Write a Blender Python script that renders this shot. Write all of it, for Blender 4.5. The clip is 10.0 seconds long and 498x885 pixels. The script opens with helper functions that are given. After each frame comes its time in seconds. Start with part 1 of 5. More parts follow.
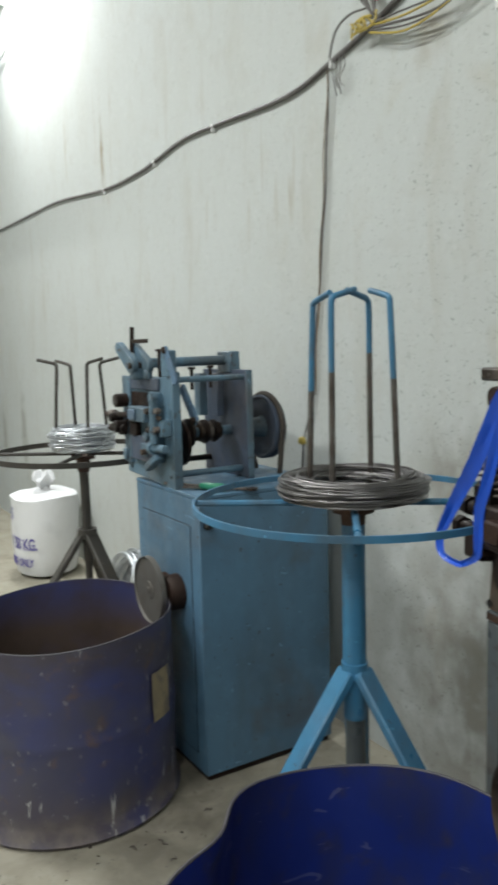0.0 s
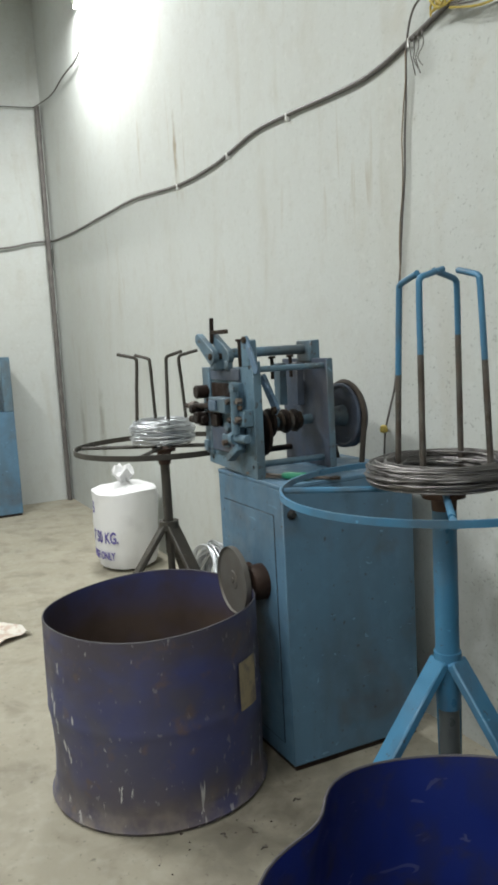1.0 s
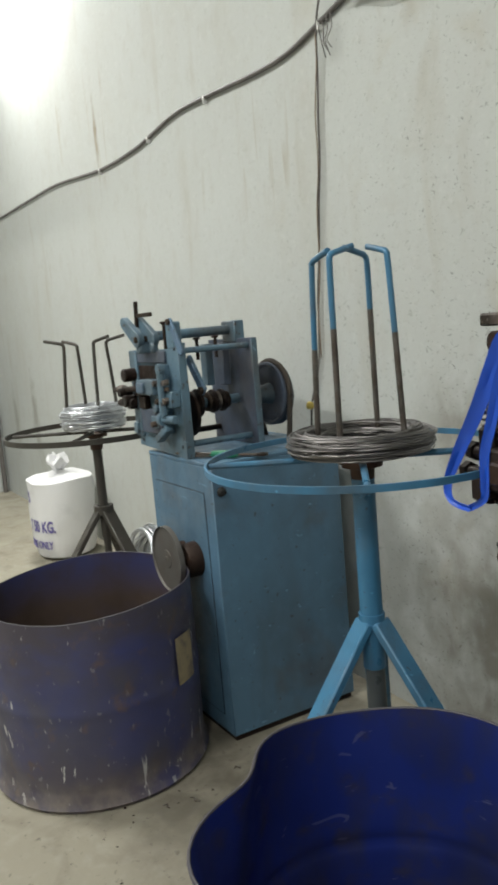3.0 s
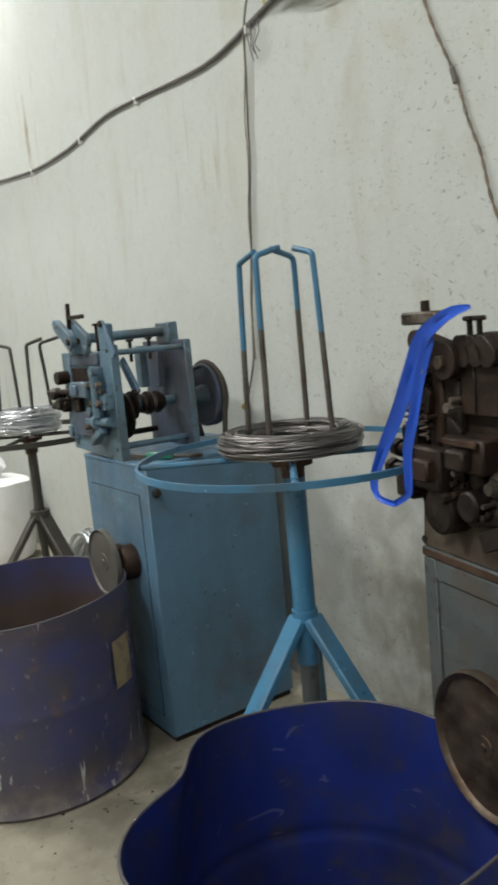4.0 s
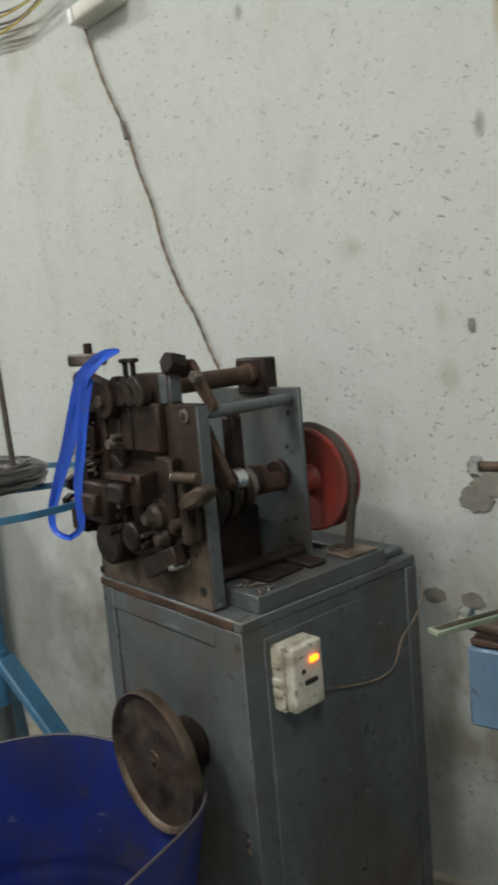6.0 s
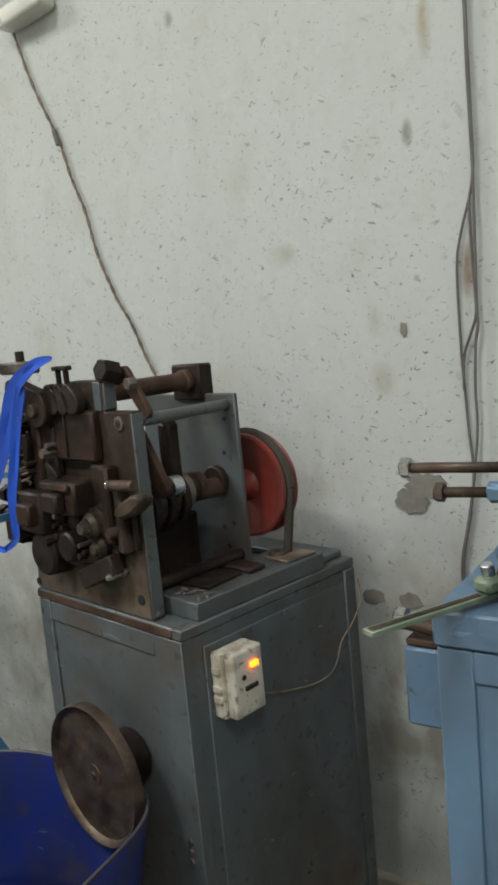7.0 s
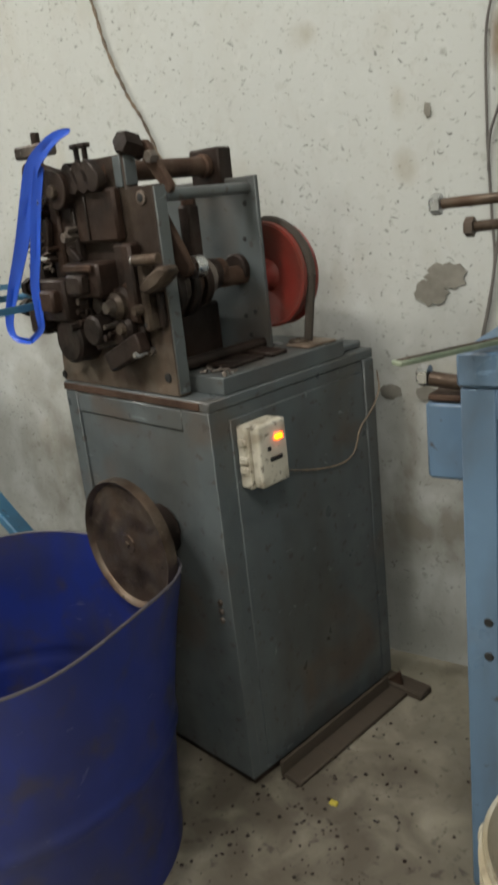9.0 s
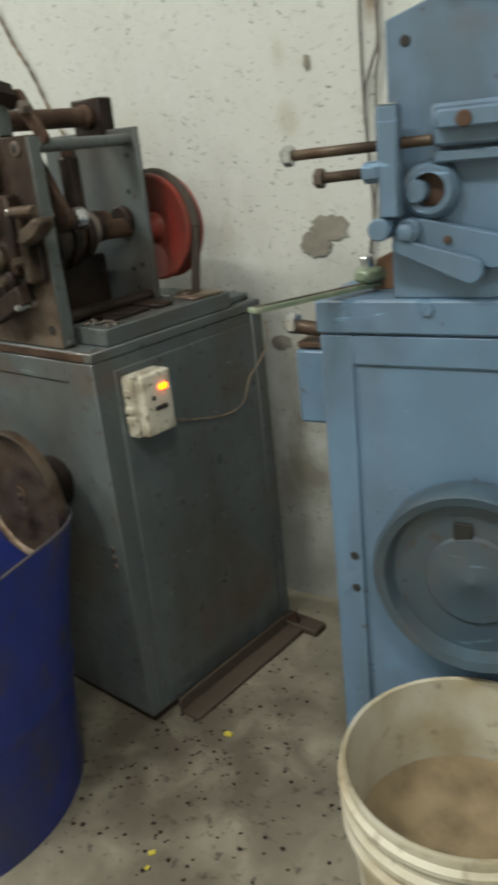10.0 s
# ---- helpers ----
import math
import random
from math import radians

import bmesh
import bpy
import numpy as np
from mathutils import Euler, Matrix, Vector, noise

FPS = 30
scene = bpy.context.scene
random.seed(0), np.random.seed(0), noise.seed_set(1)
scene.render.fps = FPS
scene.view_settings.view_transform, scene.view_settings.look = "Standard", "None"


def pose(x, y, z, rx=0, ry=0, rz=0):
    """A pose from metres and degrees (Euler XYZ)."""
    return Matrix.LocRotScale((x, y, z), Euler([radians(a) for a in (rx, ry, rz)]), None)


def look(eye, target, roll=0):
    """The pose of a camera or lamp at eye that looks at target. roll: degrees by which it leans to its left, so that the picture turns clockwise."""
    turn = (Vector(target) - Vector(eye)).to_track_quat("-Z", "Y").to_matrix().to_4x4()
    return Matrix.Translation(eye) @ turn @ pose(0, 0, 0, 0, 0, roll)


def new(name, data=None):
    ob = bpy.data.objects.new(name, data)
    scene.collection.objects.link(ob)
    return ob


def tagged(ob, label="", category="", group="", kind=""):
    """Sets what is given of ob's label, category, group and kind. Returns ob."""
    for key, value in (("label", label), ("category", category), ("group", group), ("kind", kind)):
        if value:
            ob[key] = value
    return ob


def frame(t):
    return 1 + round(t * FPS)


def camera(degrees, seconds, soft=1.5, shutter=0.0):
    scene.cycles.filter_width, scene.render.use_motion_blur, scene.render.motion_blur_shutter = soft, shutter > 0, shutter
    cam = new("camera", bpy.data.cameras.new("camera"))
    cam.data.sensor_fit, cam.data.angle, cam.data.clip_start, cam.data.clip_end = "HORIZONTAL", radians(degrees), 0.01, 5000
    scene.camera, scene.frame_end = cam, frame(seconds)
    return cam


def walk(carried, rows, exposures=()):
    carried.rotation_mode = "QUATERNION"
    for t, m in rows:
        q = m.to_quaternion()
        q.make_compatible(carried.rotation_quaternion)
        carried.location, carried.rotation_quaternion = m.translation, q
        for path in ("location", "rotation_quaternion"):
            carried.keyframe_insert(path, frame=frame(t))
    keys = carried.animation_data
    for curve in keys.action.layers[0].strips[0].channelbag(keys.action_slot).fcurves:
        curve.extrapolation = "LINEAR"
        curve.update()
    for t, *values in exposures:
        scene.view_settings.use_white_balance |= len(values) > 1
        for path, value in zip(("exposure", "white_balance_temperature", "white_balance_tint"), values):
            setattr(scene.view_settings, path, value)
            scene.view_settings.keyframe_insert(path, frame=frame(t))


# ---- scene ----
cam = camera(34.7, 10.0, soft=3.2, shutter=0.5)
PATH = [
    (0, (0.63, -1.726, 1.406), (-1.066, -0.696, 1.156), -1.6),
    (0.5, (0.606, -1.748, 1.398), (-1.157, -0.835, 1.152), -2.5),
    (1, (0.603, -1.753, 1.386), (-1.178, -0.879, 1.132), -3.2),
    (1.5, (0.607, -1.752, 1.372), (-1.168, -0.876, 1.085), -4.0),
    (2, (0.64, -1.753, 1.368), (-1.114, -0.838, 1.072), -4.5),
    (3.5, (0.675, -1.732, 1.37), (-1.0, -0.683, 1.067), -5.1),
    (4, (0.697, -1.721, 1.364), (-0.935, -0.607, 1.056), -5.3),
    (4.5, (0.728, -1.705, 1.365), (-0.841, -0.506, 1.052), -5.5),
    (5, (0.765, -1.686, 1.375), (-0.707, -0.367, 1.071), -5.3),
    (5.5, (0.811, -1.667, 1.371), (-0.534, -0.214, 1.089), -5.0),
    (6, (0.864, -1.657, 1.371), (-0.341, -0.086, 1.085), -4.9),
    (7.5, (0.875, -1.648, 1.359), (-0.206, 0.011, 1.072), -5.5),
    (8, (0.86, -1.661, 1.313), (-0.231, -0.023, 0.957), -5.7),
    (8.5, (0.864, -1.686, 1.248), (-0.222, -0.075, 0.775), -6.1),
    (9, (0.865, -1.73, 1.21), (-0.221, -0.159, 0.615), -6.3),
    (9.5, (0.907, -1.737, 1.197), (-0.157, -0.183, 0.523), -6.5),
    (10, (0.974, -1.726, 1.199), (0.037, -0.109, 0.488), -6.1),
]
walk(cam, [(t, look(eye, target, roll)) for t, eye, target, roll in PATH],
     ((0, -0.02, 6450, 8), (2, -0.05, 6750, 9), (4.5, -0.03, 6800, 9), (5.5, 0.02, 6800, 10), (7.5, 0.06, 6650, 10), (8, 0.1, 6750, 10), (8.5, 0.09, 6900, 10), (9, 0.19, 7150, 12), (10, 0.34, 7150, 7)))
# ---- light settings ----
# unseen ceiling tubes, added for general light; the eastern one fills camera-facing sides
ADDED_LAMPS = ((-3.7, -2.6, 145), (-0.5, -3.1, 105), (2.2, -3.4, 75))
WALL_LAMP = (-4.75, 3.86, 95)

# ---- light ----
world = bpy.data.worlds.new("world")
scene.world = world
world.use_nodes = True
world.node_tree.nodes["Background"].inputs[0].default_value = (0.5, 0.55, 0.6, 1)
world.node_tree.nodes["Background"].inputs[1].default_value = 0.05

# ---- materials ----


def rgba(c):
    return (c[0], c[1], c[2], 1.0)


class Mat:
    """A procedural material: base colour with layers of noise, roughness and bump."""

    def __init__(self, name, base, rough=0.6, metal=0.0, spec=0.5):
        self.m = bpy.data.materials.new(name)
        self.m.use_nodes = True
        self.t = self.m.node_tree
        self.b = self.t.nodes["Principled BSDF"]
        self.b.inputs["Roughness"].default_value = rough
        self.b.inputs["Metallic"].default_value = metal
        self.b.inputs["Specular IOR Level"].default_value = spec
        self.coord = self.t.nodes.new("ShaderNodeTexCoord").outputs["Object"]
        rgb = self.t.nodes.new("ShaderNodeRGB")
        rgb.outputs[0].default_value = rgba(base)
        self.col = rgb.outputs[0]
        self.b.inputs["Base Color"].default_value = rgba(base)
        self.t.links.new(self.col, self.b.inputs["Base Color"])
        self.h = None

    def scaled(self, s):
        n = self.t.nodes.new("ShaderNodeMapping")
        n.inputs["Scale"].default_value = s
        self.t.links.new(self.coord, n.inputs[0])
        return n.outputs[0]

    def noise(self, scale, detail=4, stretch=(1, 1, 1), distort=0.0):
        n = self.t.nodes.new("ShaderNodeTexNoise")
        n.inputs["Scale"].default_value = scale
        n.inputs["Detail"].default_value = detail
        n.inputs["Distortion"].default_value = distort
        self.t.links.new(self.scaled(stretch), n.inputs["Vector"])
        return n.outputs[0]

    def ramp(self, v, lo, hi, top=1.0, low=0.0):
        n = self.t.nodes.new("ShaderNodeMapRange")
        n.inputs["From Min"].default_value, n.inputs["From Max"].default_value = lo, hi
        n.inputs["To Min"].default_value, n.inputs["To Max"].default_value = low, top
        self.t.links.new(v, n.inputs["Value"])
        return n.outputs[0]

    def axis(self, k):
        n = self.t.nodes.new("ShaderNodeSeparateXYZ")
        self.t.links.new(self.coord, n.inputs[0])
        return n.outputs[k]

    def near(self, place, size):
        n = self.t.nodes.new("ShaderNodeVectorMath")
        n.operation = "DISTANCE"
        self.t.links.new(self.coord, n.inputs[0])
        n.inputs[1].default_value = place
        return self.ramp(n.outputs["Value"], size, size * 0.3)

    def smear(self, x, z, rx, rz):
        """A soft upright oval on the wall round (x, z), with a wavering outline."""
        wob = self.t.nodes.new("ShaderNodeTexNoise")
        wob.inputs["Scale"].default_value = 9.0
        wob.inputs["Detail"].default_value = 5.0
        self.t.links.new(self.coord, wob.inputs["Vector"])
        n = self.t.nodes.new("ShaderNodeMapping")
        n.inputs["Location"].default_value = (-x / rx, 0, -z / rz)
        n.inputs["Scale"].default_value = (1 / rx, 0, 1 / rz)
        self.t.links.new(self.coord, n.inputs[0])
        d = self.t.nodes.new("ShaderNodeVectorMath")
        d.operation = "LENGTH"
        self.t.links.new(n.outputs[0], d.inputs[0])
        add = self.t.nodes.new("ShaderNodeMath")
        add.operation = "MULTIPLY_ADD"
        self.t.links.new(wob.outputs[0], add.inputs[0])
        add.inputs[1].default_value = 1.6
        self.t.links.new(d.outputs["Value"], add.inputs[2])
        return self.ramp(add.outputs[0], 1.7, 1.0)

    def times(self, a, b):
        n = self.t.nodes.new("ShaderNodeMath")
        n.operation = "MULTIPLY"
        self.t.links.new(a, n.inputs[0])
        self.t.links.new(b, n.inputs[1])
        return n.outputs[0]

    def flecks(self, along, across, turn, size, share, seed=0.0):
        """Scattered strokes on an upright wall: cells per metre along and across, stroke size in cells, share of cells filled."""
        wob = self.t.nodes.new("ShaderNodeTexNoise")
        wob.inputs["Scale"].default_value = 38.0
        self.t.links.new(self.coord, wob.inputs["Vector"])
        amp = self.t.nodes.new("ShaderNodeVectorMath")
        amp.operation = "MULTIPLY_ADD"
        self.t.links.new(wob.outputs["Color"], amp.inputs[0])
        amp.inputs[1].default_value = (0.03, 0.03, 0.03)
        self.t.links.new(self.coord, amp.inputs[2])
        flat = self.t.nodes.new("ShaderNodeSeparateXYZ")
        self.t.links.new(amp.outputs[0], flat.inputs[0])
        join = self.t.nodes.new("ShaderNodeCombineXYZ")
        self.t.links.new(flat.outputs[0], join.inputs[0])
        self.t.links.new(flat.outputs[2], join.inputs[1])
        m1 = self.t.nodes.new("ShaderNodeMapping")
        m1.inputs["Rotation"].default_value = (0, 0, math.radians(turn))
        m1.inputs["Location"].default_value = (seed, seed * 1.7, 0)
        self.t.links.new(join.outputs[0], m1.inputs[0])
        m2 = self.t.nodes.new("ShaderNodeMapping")
        m2.inputs["Scale"].default_value = (along, across, 1)
        self.t.links.new(m1.outputs[0], m2.inputs[0])
        v = self.t.nodes.new("ShaderNodeTexVoronoi")
        v.voronoi_dimensions = "2D"
        v.inputs["Scale"].default_value = 1.0
        self.t.links.new(m2.outputs[0], v.inputs["Vector"])
        pick = self.t.nodes.new("ShaderNodeSeparateColor")
        self.t.links.new(v.outputs["Color"], pick.inputs[0])
        reach = self.ramp(pick.outputs[0], 1.0 - share, 1.0, size, -0.02)
        gap = self.t.nodes.new("ShaderNodeMath")
        gap.operation = "SUBTRACT"
        self.t.links.new(reach, gap.inputs[0])
        self.t.links.new(v.outputs["Distance"], gap.inputs[1])
        return self.times(self.ramp(gap.outputs[0], -0.01, 0.05), self.ramp(pick.outputs[1], 0.0, 1.0, 1.0, 0.1))

    def layer(self, mask, colour):
        n = self.t.nodes.new("ShaderNodeMix")
        n.data_type = "RGBA"
        self.t.links.new(mask, n.inputs[0])
        self.t.links.new(self.col, n.inputs[6])
        n.inputs[7].default_value = rgba(colour)
        self.col = n.outputs[2]
        self.t.links.new(self.col, self.b.inputs["Base Color"])
        return self

    def rough(self, v, lo, hi, a, b):
        self.t.links.new(self.ramp(v, lo, hi, b, a), self.b.inputs["Roughness"])
        return self

    def bump(self, v, strength=0.2, dist=0.002):
        n = self.t.nodes.new("ShaderNodeBump")
        n.inputs["Strength"].default_value = strength
        n.inputs["Distance"].default_value = dist
        self.t.links.new(v, n.inputs["Height"])
        if self.h:
            self.t.links.new(self.h, n.inputs["Normal"])
        self.h = n.outputs[0]
        self.t.links.new(self.h, self.b.inputs["Normal"])
        return self


def paint(name, base, chip=(0.05, 0.04, 0.035), grime=0.45, rough=0.42, wear=0.66, dark=(0.06, 0.055, 0.045), rust=0.35):
    m = Mat(name, base, rough)
    m.layer(m.ramp(m.noise(2.4, 6), 0.36, 0.70, 0.6), tuple(c * 0.66 for c in base))
    m.layer(m.ramp(m.noise(17.0, 5), 0.50, 0.75, 0.35), tuple(min(1, c * 1.35) for c in base))
    m.layer(m.ramp(m.noise(6.0, 9, (1, 1, 0.35), 0.3), 0.46, 0.74, grime), dark)
    m.layer(m.ramp(m.noise(4.3, 8, (1, 1, 1), 0.5), 0.55, 0.68, rust), (0.085, 0.06, 0.042))
    m.layer(m.ramp(m.noise(45.0, 5), wear, wear + 0.05, 0.75), chip)
    m.layer(m.ramp(m.noise(26.0, 3, (0.25, 1, 1.6), 1.0), 0.70, 0.73, 0.5), tuple(min(1, c * 2.2 + 0.04) for c in base))
    m.rough(m.noise(14.0, 5), 0.3, 0.7, rough - 0.1, rough + 0.28)
    m.bump(m.noise(9.0, 3), 0.12, 0.004).bump(m.noise(120.0, 3), 0.12, 0.001)
    return m


def greasy(name, base, grease=(0.03, 0.022, 0.017), amount=0.85, metal=0.6, rough=0.38, lo=0.42):
    m = Mat(name, base, rough, metal, 0.22)
    m.layer(m.ramp(m.noise(22.0, 6), 0.4, 0.7, 0.6), tuple(c * f for c, f in zip(base, (1.15, 0.85, 0.7))))
    m.layer(m.ramp(m.noise(11.0, 8), lo, lo + 0.22, amount), grease)
    m.rough(m.noise(30.0, 5), 0.3, 0.7, rough - 0.05, rough + 0.35)
    m.layer(m.ramp(m.noise(95.0, 4), 0.60, 0.70, 0.35), tuple(c * 1.6 for c in base))
    m.bump(m.noise(28.0, 6), 0.5, 0.004).bump(m.noise(90.0, 6), 0.4, 0.002)
    return m


plaster = Mat("wall_plaster", (0.50, 0.52, 0.505), 0.88, 0, 0.2)
plaster.layer(plaster.ramp(plaster.noise(0.9, 6), 0.42, 0.72, 0.4), (0.44, 0.445, 0.41))
plaster.layer(plaster.ramp(plaster.noise(3.2, 7, (1, 1, 0.3)), 0.52, 0.8, 0.4), (0.42, 0.41, 0.36))
plaster.layer(plaster.ramp(plaster.noise(12.0, 7, (1, 1, 0.7)), 0.52, 0.72, 0.3), (0.42, 0.41, 0.37))
plaster.layer(plaster.ramp(plaster.noise(30.0, 5), 0.55, 0.75, 0.25), (0.62, 0.63, 0.61))
scuffed = plaster.ramp(plaster.axis(0), -2.4, -0.9, 1.0, 0.15)
patchy = plaster.times(plaster.times(plaster.ramp(plaster.noise(2.1, 3), 0.30, 0.58, 1.0, 0.35), scuffed), plaster.ramp(plaster.axis(2), 2.2, 1.0, 1.0, 0.6))
ragged = plaster.ramp(plaster.noise(150.0, 3), 0.36, 0.54)
for along, across, turn, size, share, seed, tone in ((19, 52, 25, 0.19, 0.34, 0.3, (0.10, 0.10, 0.09)), (17, 58, -40, 0.18, 0.32, 2.1, (0.10, 0.10, 0.09)), (22, 46, 80, 0.17, 0.26, 4.7, (0.13, 0.13, 0.115)), (14, 70, 8, 0.15, 0.28, 3.3, (0.12, 0.12, 0.11)),
                                                    (52, 90, 10, 0.24, 0.36, 6.2, (0.12, 0.12, 0.11)), (46, 100, -65, 0.22, 0.34, 8.4, (0.15, 0.15, 0.135)), (9, 15, 60, 0.16, 0.16, 9.9, (0.22, 0.215, 0.19))):
    plaster.layer(plaster.times(plaster.times(plaster.flecks(along, across, turn, size, share, seed), ragged), patchy), tone)
plaster.layer(plaster.times(plaster.ramp(plaster.noise(5.0, 5, (1, 1, 0.7), 0.4), 0.60, 0.72, 0.4), scuffed), (0.40, 0.36, 0.28))
plaster.layer(plaster.ramp(plaster.noise(40.0, 5, (1, 1, 1), 0.5), 0.58, 0.72, 0.3), (0.37, 0.37, 0.34))
plaster.layer(plaster.ramp(plaster.noise(5.0, 6, (1, 1, 0.2), 0.9), 0.60, 0.74, 0.3), (0.36, 0.32, 0.25))
# brown drips below the cable
for cx, cz, size in ((-3.72, 2.5, 0.4), (-2.0, 2.0, 0.35), (-4.9, 1.9, 0.5)):
    plaster.layer(plaster.times(plaster.near((cx, 0, cz), size), plaster.ramp(plaster.noise(17.0, 5, (1, 1, 0.09), 0.8), 0.60, 0.70, 0.5)), (0.33, 0.27, 0.19))
# grease thrown on the wall behind the machines
for cx, cz, size, much in ((-0.85, 0.35, 0.75, 0.85), (0.25, 0.45, 0.5, 0.9), (-1.05, 1.02, 0.22, 0.6), (-0.25, 0.9, 0.4, 0.6)):
    plaster.layer(plaster.times(plaster.near((cx, 0, cz), size), plaster.ramp(plaster.noise(9.0, 9, (1, 1, 0.8), 0.4), 0.35, 0.62, much)), (0.25, 0.235, 0.20))
# tan and grey smears left on the plaster
for cx, cz, rx, rz, tone in ((-3.705, 2.47, 0.035, 0.34, (0.27, 0.22, 0.15)), (-4.3, 2.62, 0.03, 0.22, (0.40, 0.37, 0.30)), (0.15, 1.37, 0.035, 0.06, (0.39, 0.37, 0.32)), (-0.06, 1.53, 0.05, 0.04, (0.39, 0.375, 0.33)), (0.16, 1.23, 0.04, 0.05, (0.39, 0.37, 0.32)),
                             (0.362, 1.44, 0.025, 0.07, (0.20, 0.13, 0.07)), (0.25, 1.74, 0.015, 0.035, (0.22, 0.21, 0.19)), (0.30, 1.95, 0.02, 0.08, (0.33, 0.27, 0.18)), (-0.13, 0.73, 0.05, 0.05, (0.33, 0.32, 0.29)), (-0.33, 2.12, 0.02, 0.03, (0.22, 0.215, 0.2)),
                             (-5.6, 0.75, 0.12, 0.45, (0.30, 0.29, 0.26)), (-6.2, 0.7, 0.1, 0.4, (0.33, 0.32, 0.28)), (-3.3, 0.8, 0.2, 0.5, (0.38, 0.37, 0.34)), (-1.05, 0.95, 0.12, 0.2, (0.26, 0.25, 0.22)), (-0.62, 0.62, 0.2, 0.3, (0.25, 0.24, 0.21)), (-0.95, 0.42, 0.2, 0.3, (0.24, 0.23, 0.2)), (-0.45, 1.0, 0.1, 0.25, (0.3, 0.29, 0.26)), (-1.15, 2.28, 0.12, 0.10, (0.36, 0.33, 0.28))):
    plaster.layer(plaster.times(plaster.smear(cx, cz, rx, rz), plaster.ramp(plaster.noise(31.0, 5, (1, 1, 0.5)), 0.30, 0.55, 0.8, 0.35)), tone)
plaster.bump(plaster.noise(5.0, 6), 0.25, 0.01).bump(plaster.noise(60.0, 6), 0.25, 0.003)

bare_plaster = Mat("bare_plaster", (0.24, 0.23, 0.20), 0.95, 0, 0.2)
bare_plaster.layer(bare_plaster.ramp(bare_plaster.noise(30, 6), 0.4, 0.7, 0.7), (0.15, 0.14, 0.12)).bump(bare_plaster.noise(90, 5), 0.6, 0.003)

concrete = Mat("floor_concrete", (0.31, 0.285, 0.225), 0.7, 0, 0.4)
concrete.layer(concrete.ramp(concrete.noise(1.3, 7), 0.38, 0.7, 0.7), (0.26, 0.24, 0.185))
concrete.layer(concrete.ramp(concrete.noise(6.0, 9, (1, 1, 1), 0.6), 0.48, 0.72, 0.7), (0.17, 0.15, 0.115))
concrete.layer(concrete.ramp(concrete.noise(20.0, 7), 0.5, 0.75, 0.45), (0.38, 0.36, 0.30))
concrete.layer(concrete.ramp(concrete.noise(48.0, 5, (1, 1, 1), 0.4), 0.63, 0.72, 0.6), (0.09, 0.08, 0.065))
for cx, cy, size, much in ((0.1, -0.6, 0.6, 0.95), (0.08, -0.65, 0.32, 0.95), (-0.9, -0.7, 0.6, 0.6), (-1.45, -0.75, 0.5, 0.7), (0.35, -1.1, 0.5, 0.6)):
    concrete.layer(concrete.times(concrete.near((cx, cy, 0), size), concrete.ramp(concrete.noise(9.0, 8, (1, 1, 1), 0.5), 0.24, 0.60, much)), (0.10, 0.085, 0.065))
concrete.layer(concrete.times(concrete.near((0.3, -0.9, 0), 0.9), concrete.ramp(concrete.noise(36.0, 4, (1, 1, 1), 0.3), 0.60, 0.68, 0.8)), (0.06, 0.052, 0.042))
concrete.rough(concrete.noise(4.0, 5), 0.35, 0.65, 0.5, 0.85)
concrete.bump(concrete.noise(4.0, 8), 0.3, 0.01).bump(concrete.noise(70.0, 5), 0.35, 0.002)

ceiling_mat = Mat("ceiling_paint", (0.6, 0.6, 0.56), 0.9)
ceiling_mat.layer(ceiling_mat.ramp(ceiling_mat.noise(1.5, 5), 0.4, 0.7, 0.4), (0.45, 0.45, 0.4))

blue_cab = paint("cabinet_blue_paint", (0.088, 0.178, 0.27), grime=0.35, rough=0.38)
blue_head = paint("machine_blue_paint", (0.10, 0.175, 0.235), grime=0.8, rough=0.38, wear=0.62)
pale_blue = paint("pale_blue_paint", (0.10, 0.178, 0.275), grime=0.55, rough=0.36, wear=0.68)
grey_green = paint("grey_green_paint", (0.088, 0.104, 0.11), grime=0.8, rough=0.36, wear=0.62, rust=0.75)
bright_blue = paint("stand_blue_paint", (0.045, 0.178, 0.315), grime=0.75, rough=0.36, wear=0.66)
wheel_blue = paint("wheel_blue_paint", (0.042, 0.074, 0.105), grime=0.7, rough=0.36, wear=0.64)
dark_blue = paint("dark_blue_paint", (0.06, 0.08, 0.12), grime=0.6, rough=0.42)
dark_paint = paint("dark_stand_paint", (0.045, 0.04, 0.033), grime=0.4, rough=0.5)
red_paint = paint("pulley_red_paint", (0.25, 0.026, 0.018), grime=0.7, rough=0.4)
grease_iron = greasy("greasy_iron", (0.032, 0.022, 0.018), (0.010, 0.0075, 0.0065), 0.9, 0.2, 0.36, 0.40)
grease_brown = greasy("brown_grease", (0.034, 0.02, 0.0145), (0.012, 0.008, 0.0065), 0.9, 0.1, 0.42, 0.42)
front_steel = greasy("greasy_front_steel", (0.125, 0.103, 0.082), (0.036, 0.024, 0.018), 0.75, 0.15, 0.5, 0.45)
for cx, cz, size in ((-0.30, 1.10, 0.30), (-0.20, 1.02, 0.16), (-0.12, 1.05, 0.17), (-0.28, 1.25, 0.2), (-0.10, 1.20, 0.14)):
    front_steel.layer(front_steel.times(front_steel.near((cx, 0, cz), size), front_steel.ramp(front_steel.noise(9.0, 6), 0.28, 0.50, 0.9)), (0.026, 0.017, 0.013))
plate_green = paint("bed_green_paint", (0.082, 0.098, 0.103), grime=0.7, rough=0.4, wear=0.66, rust=0.4)
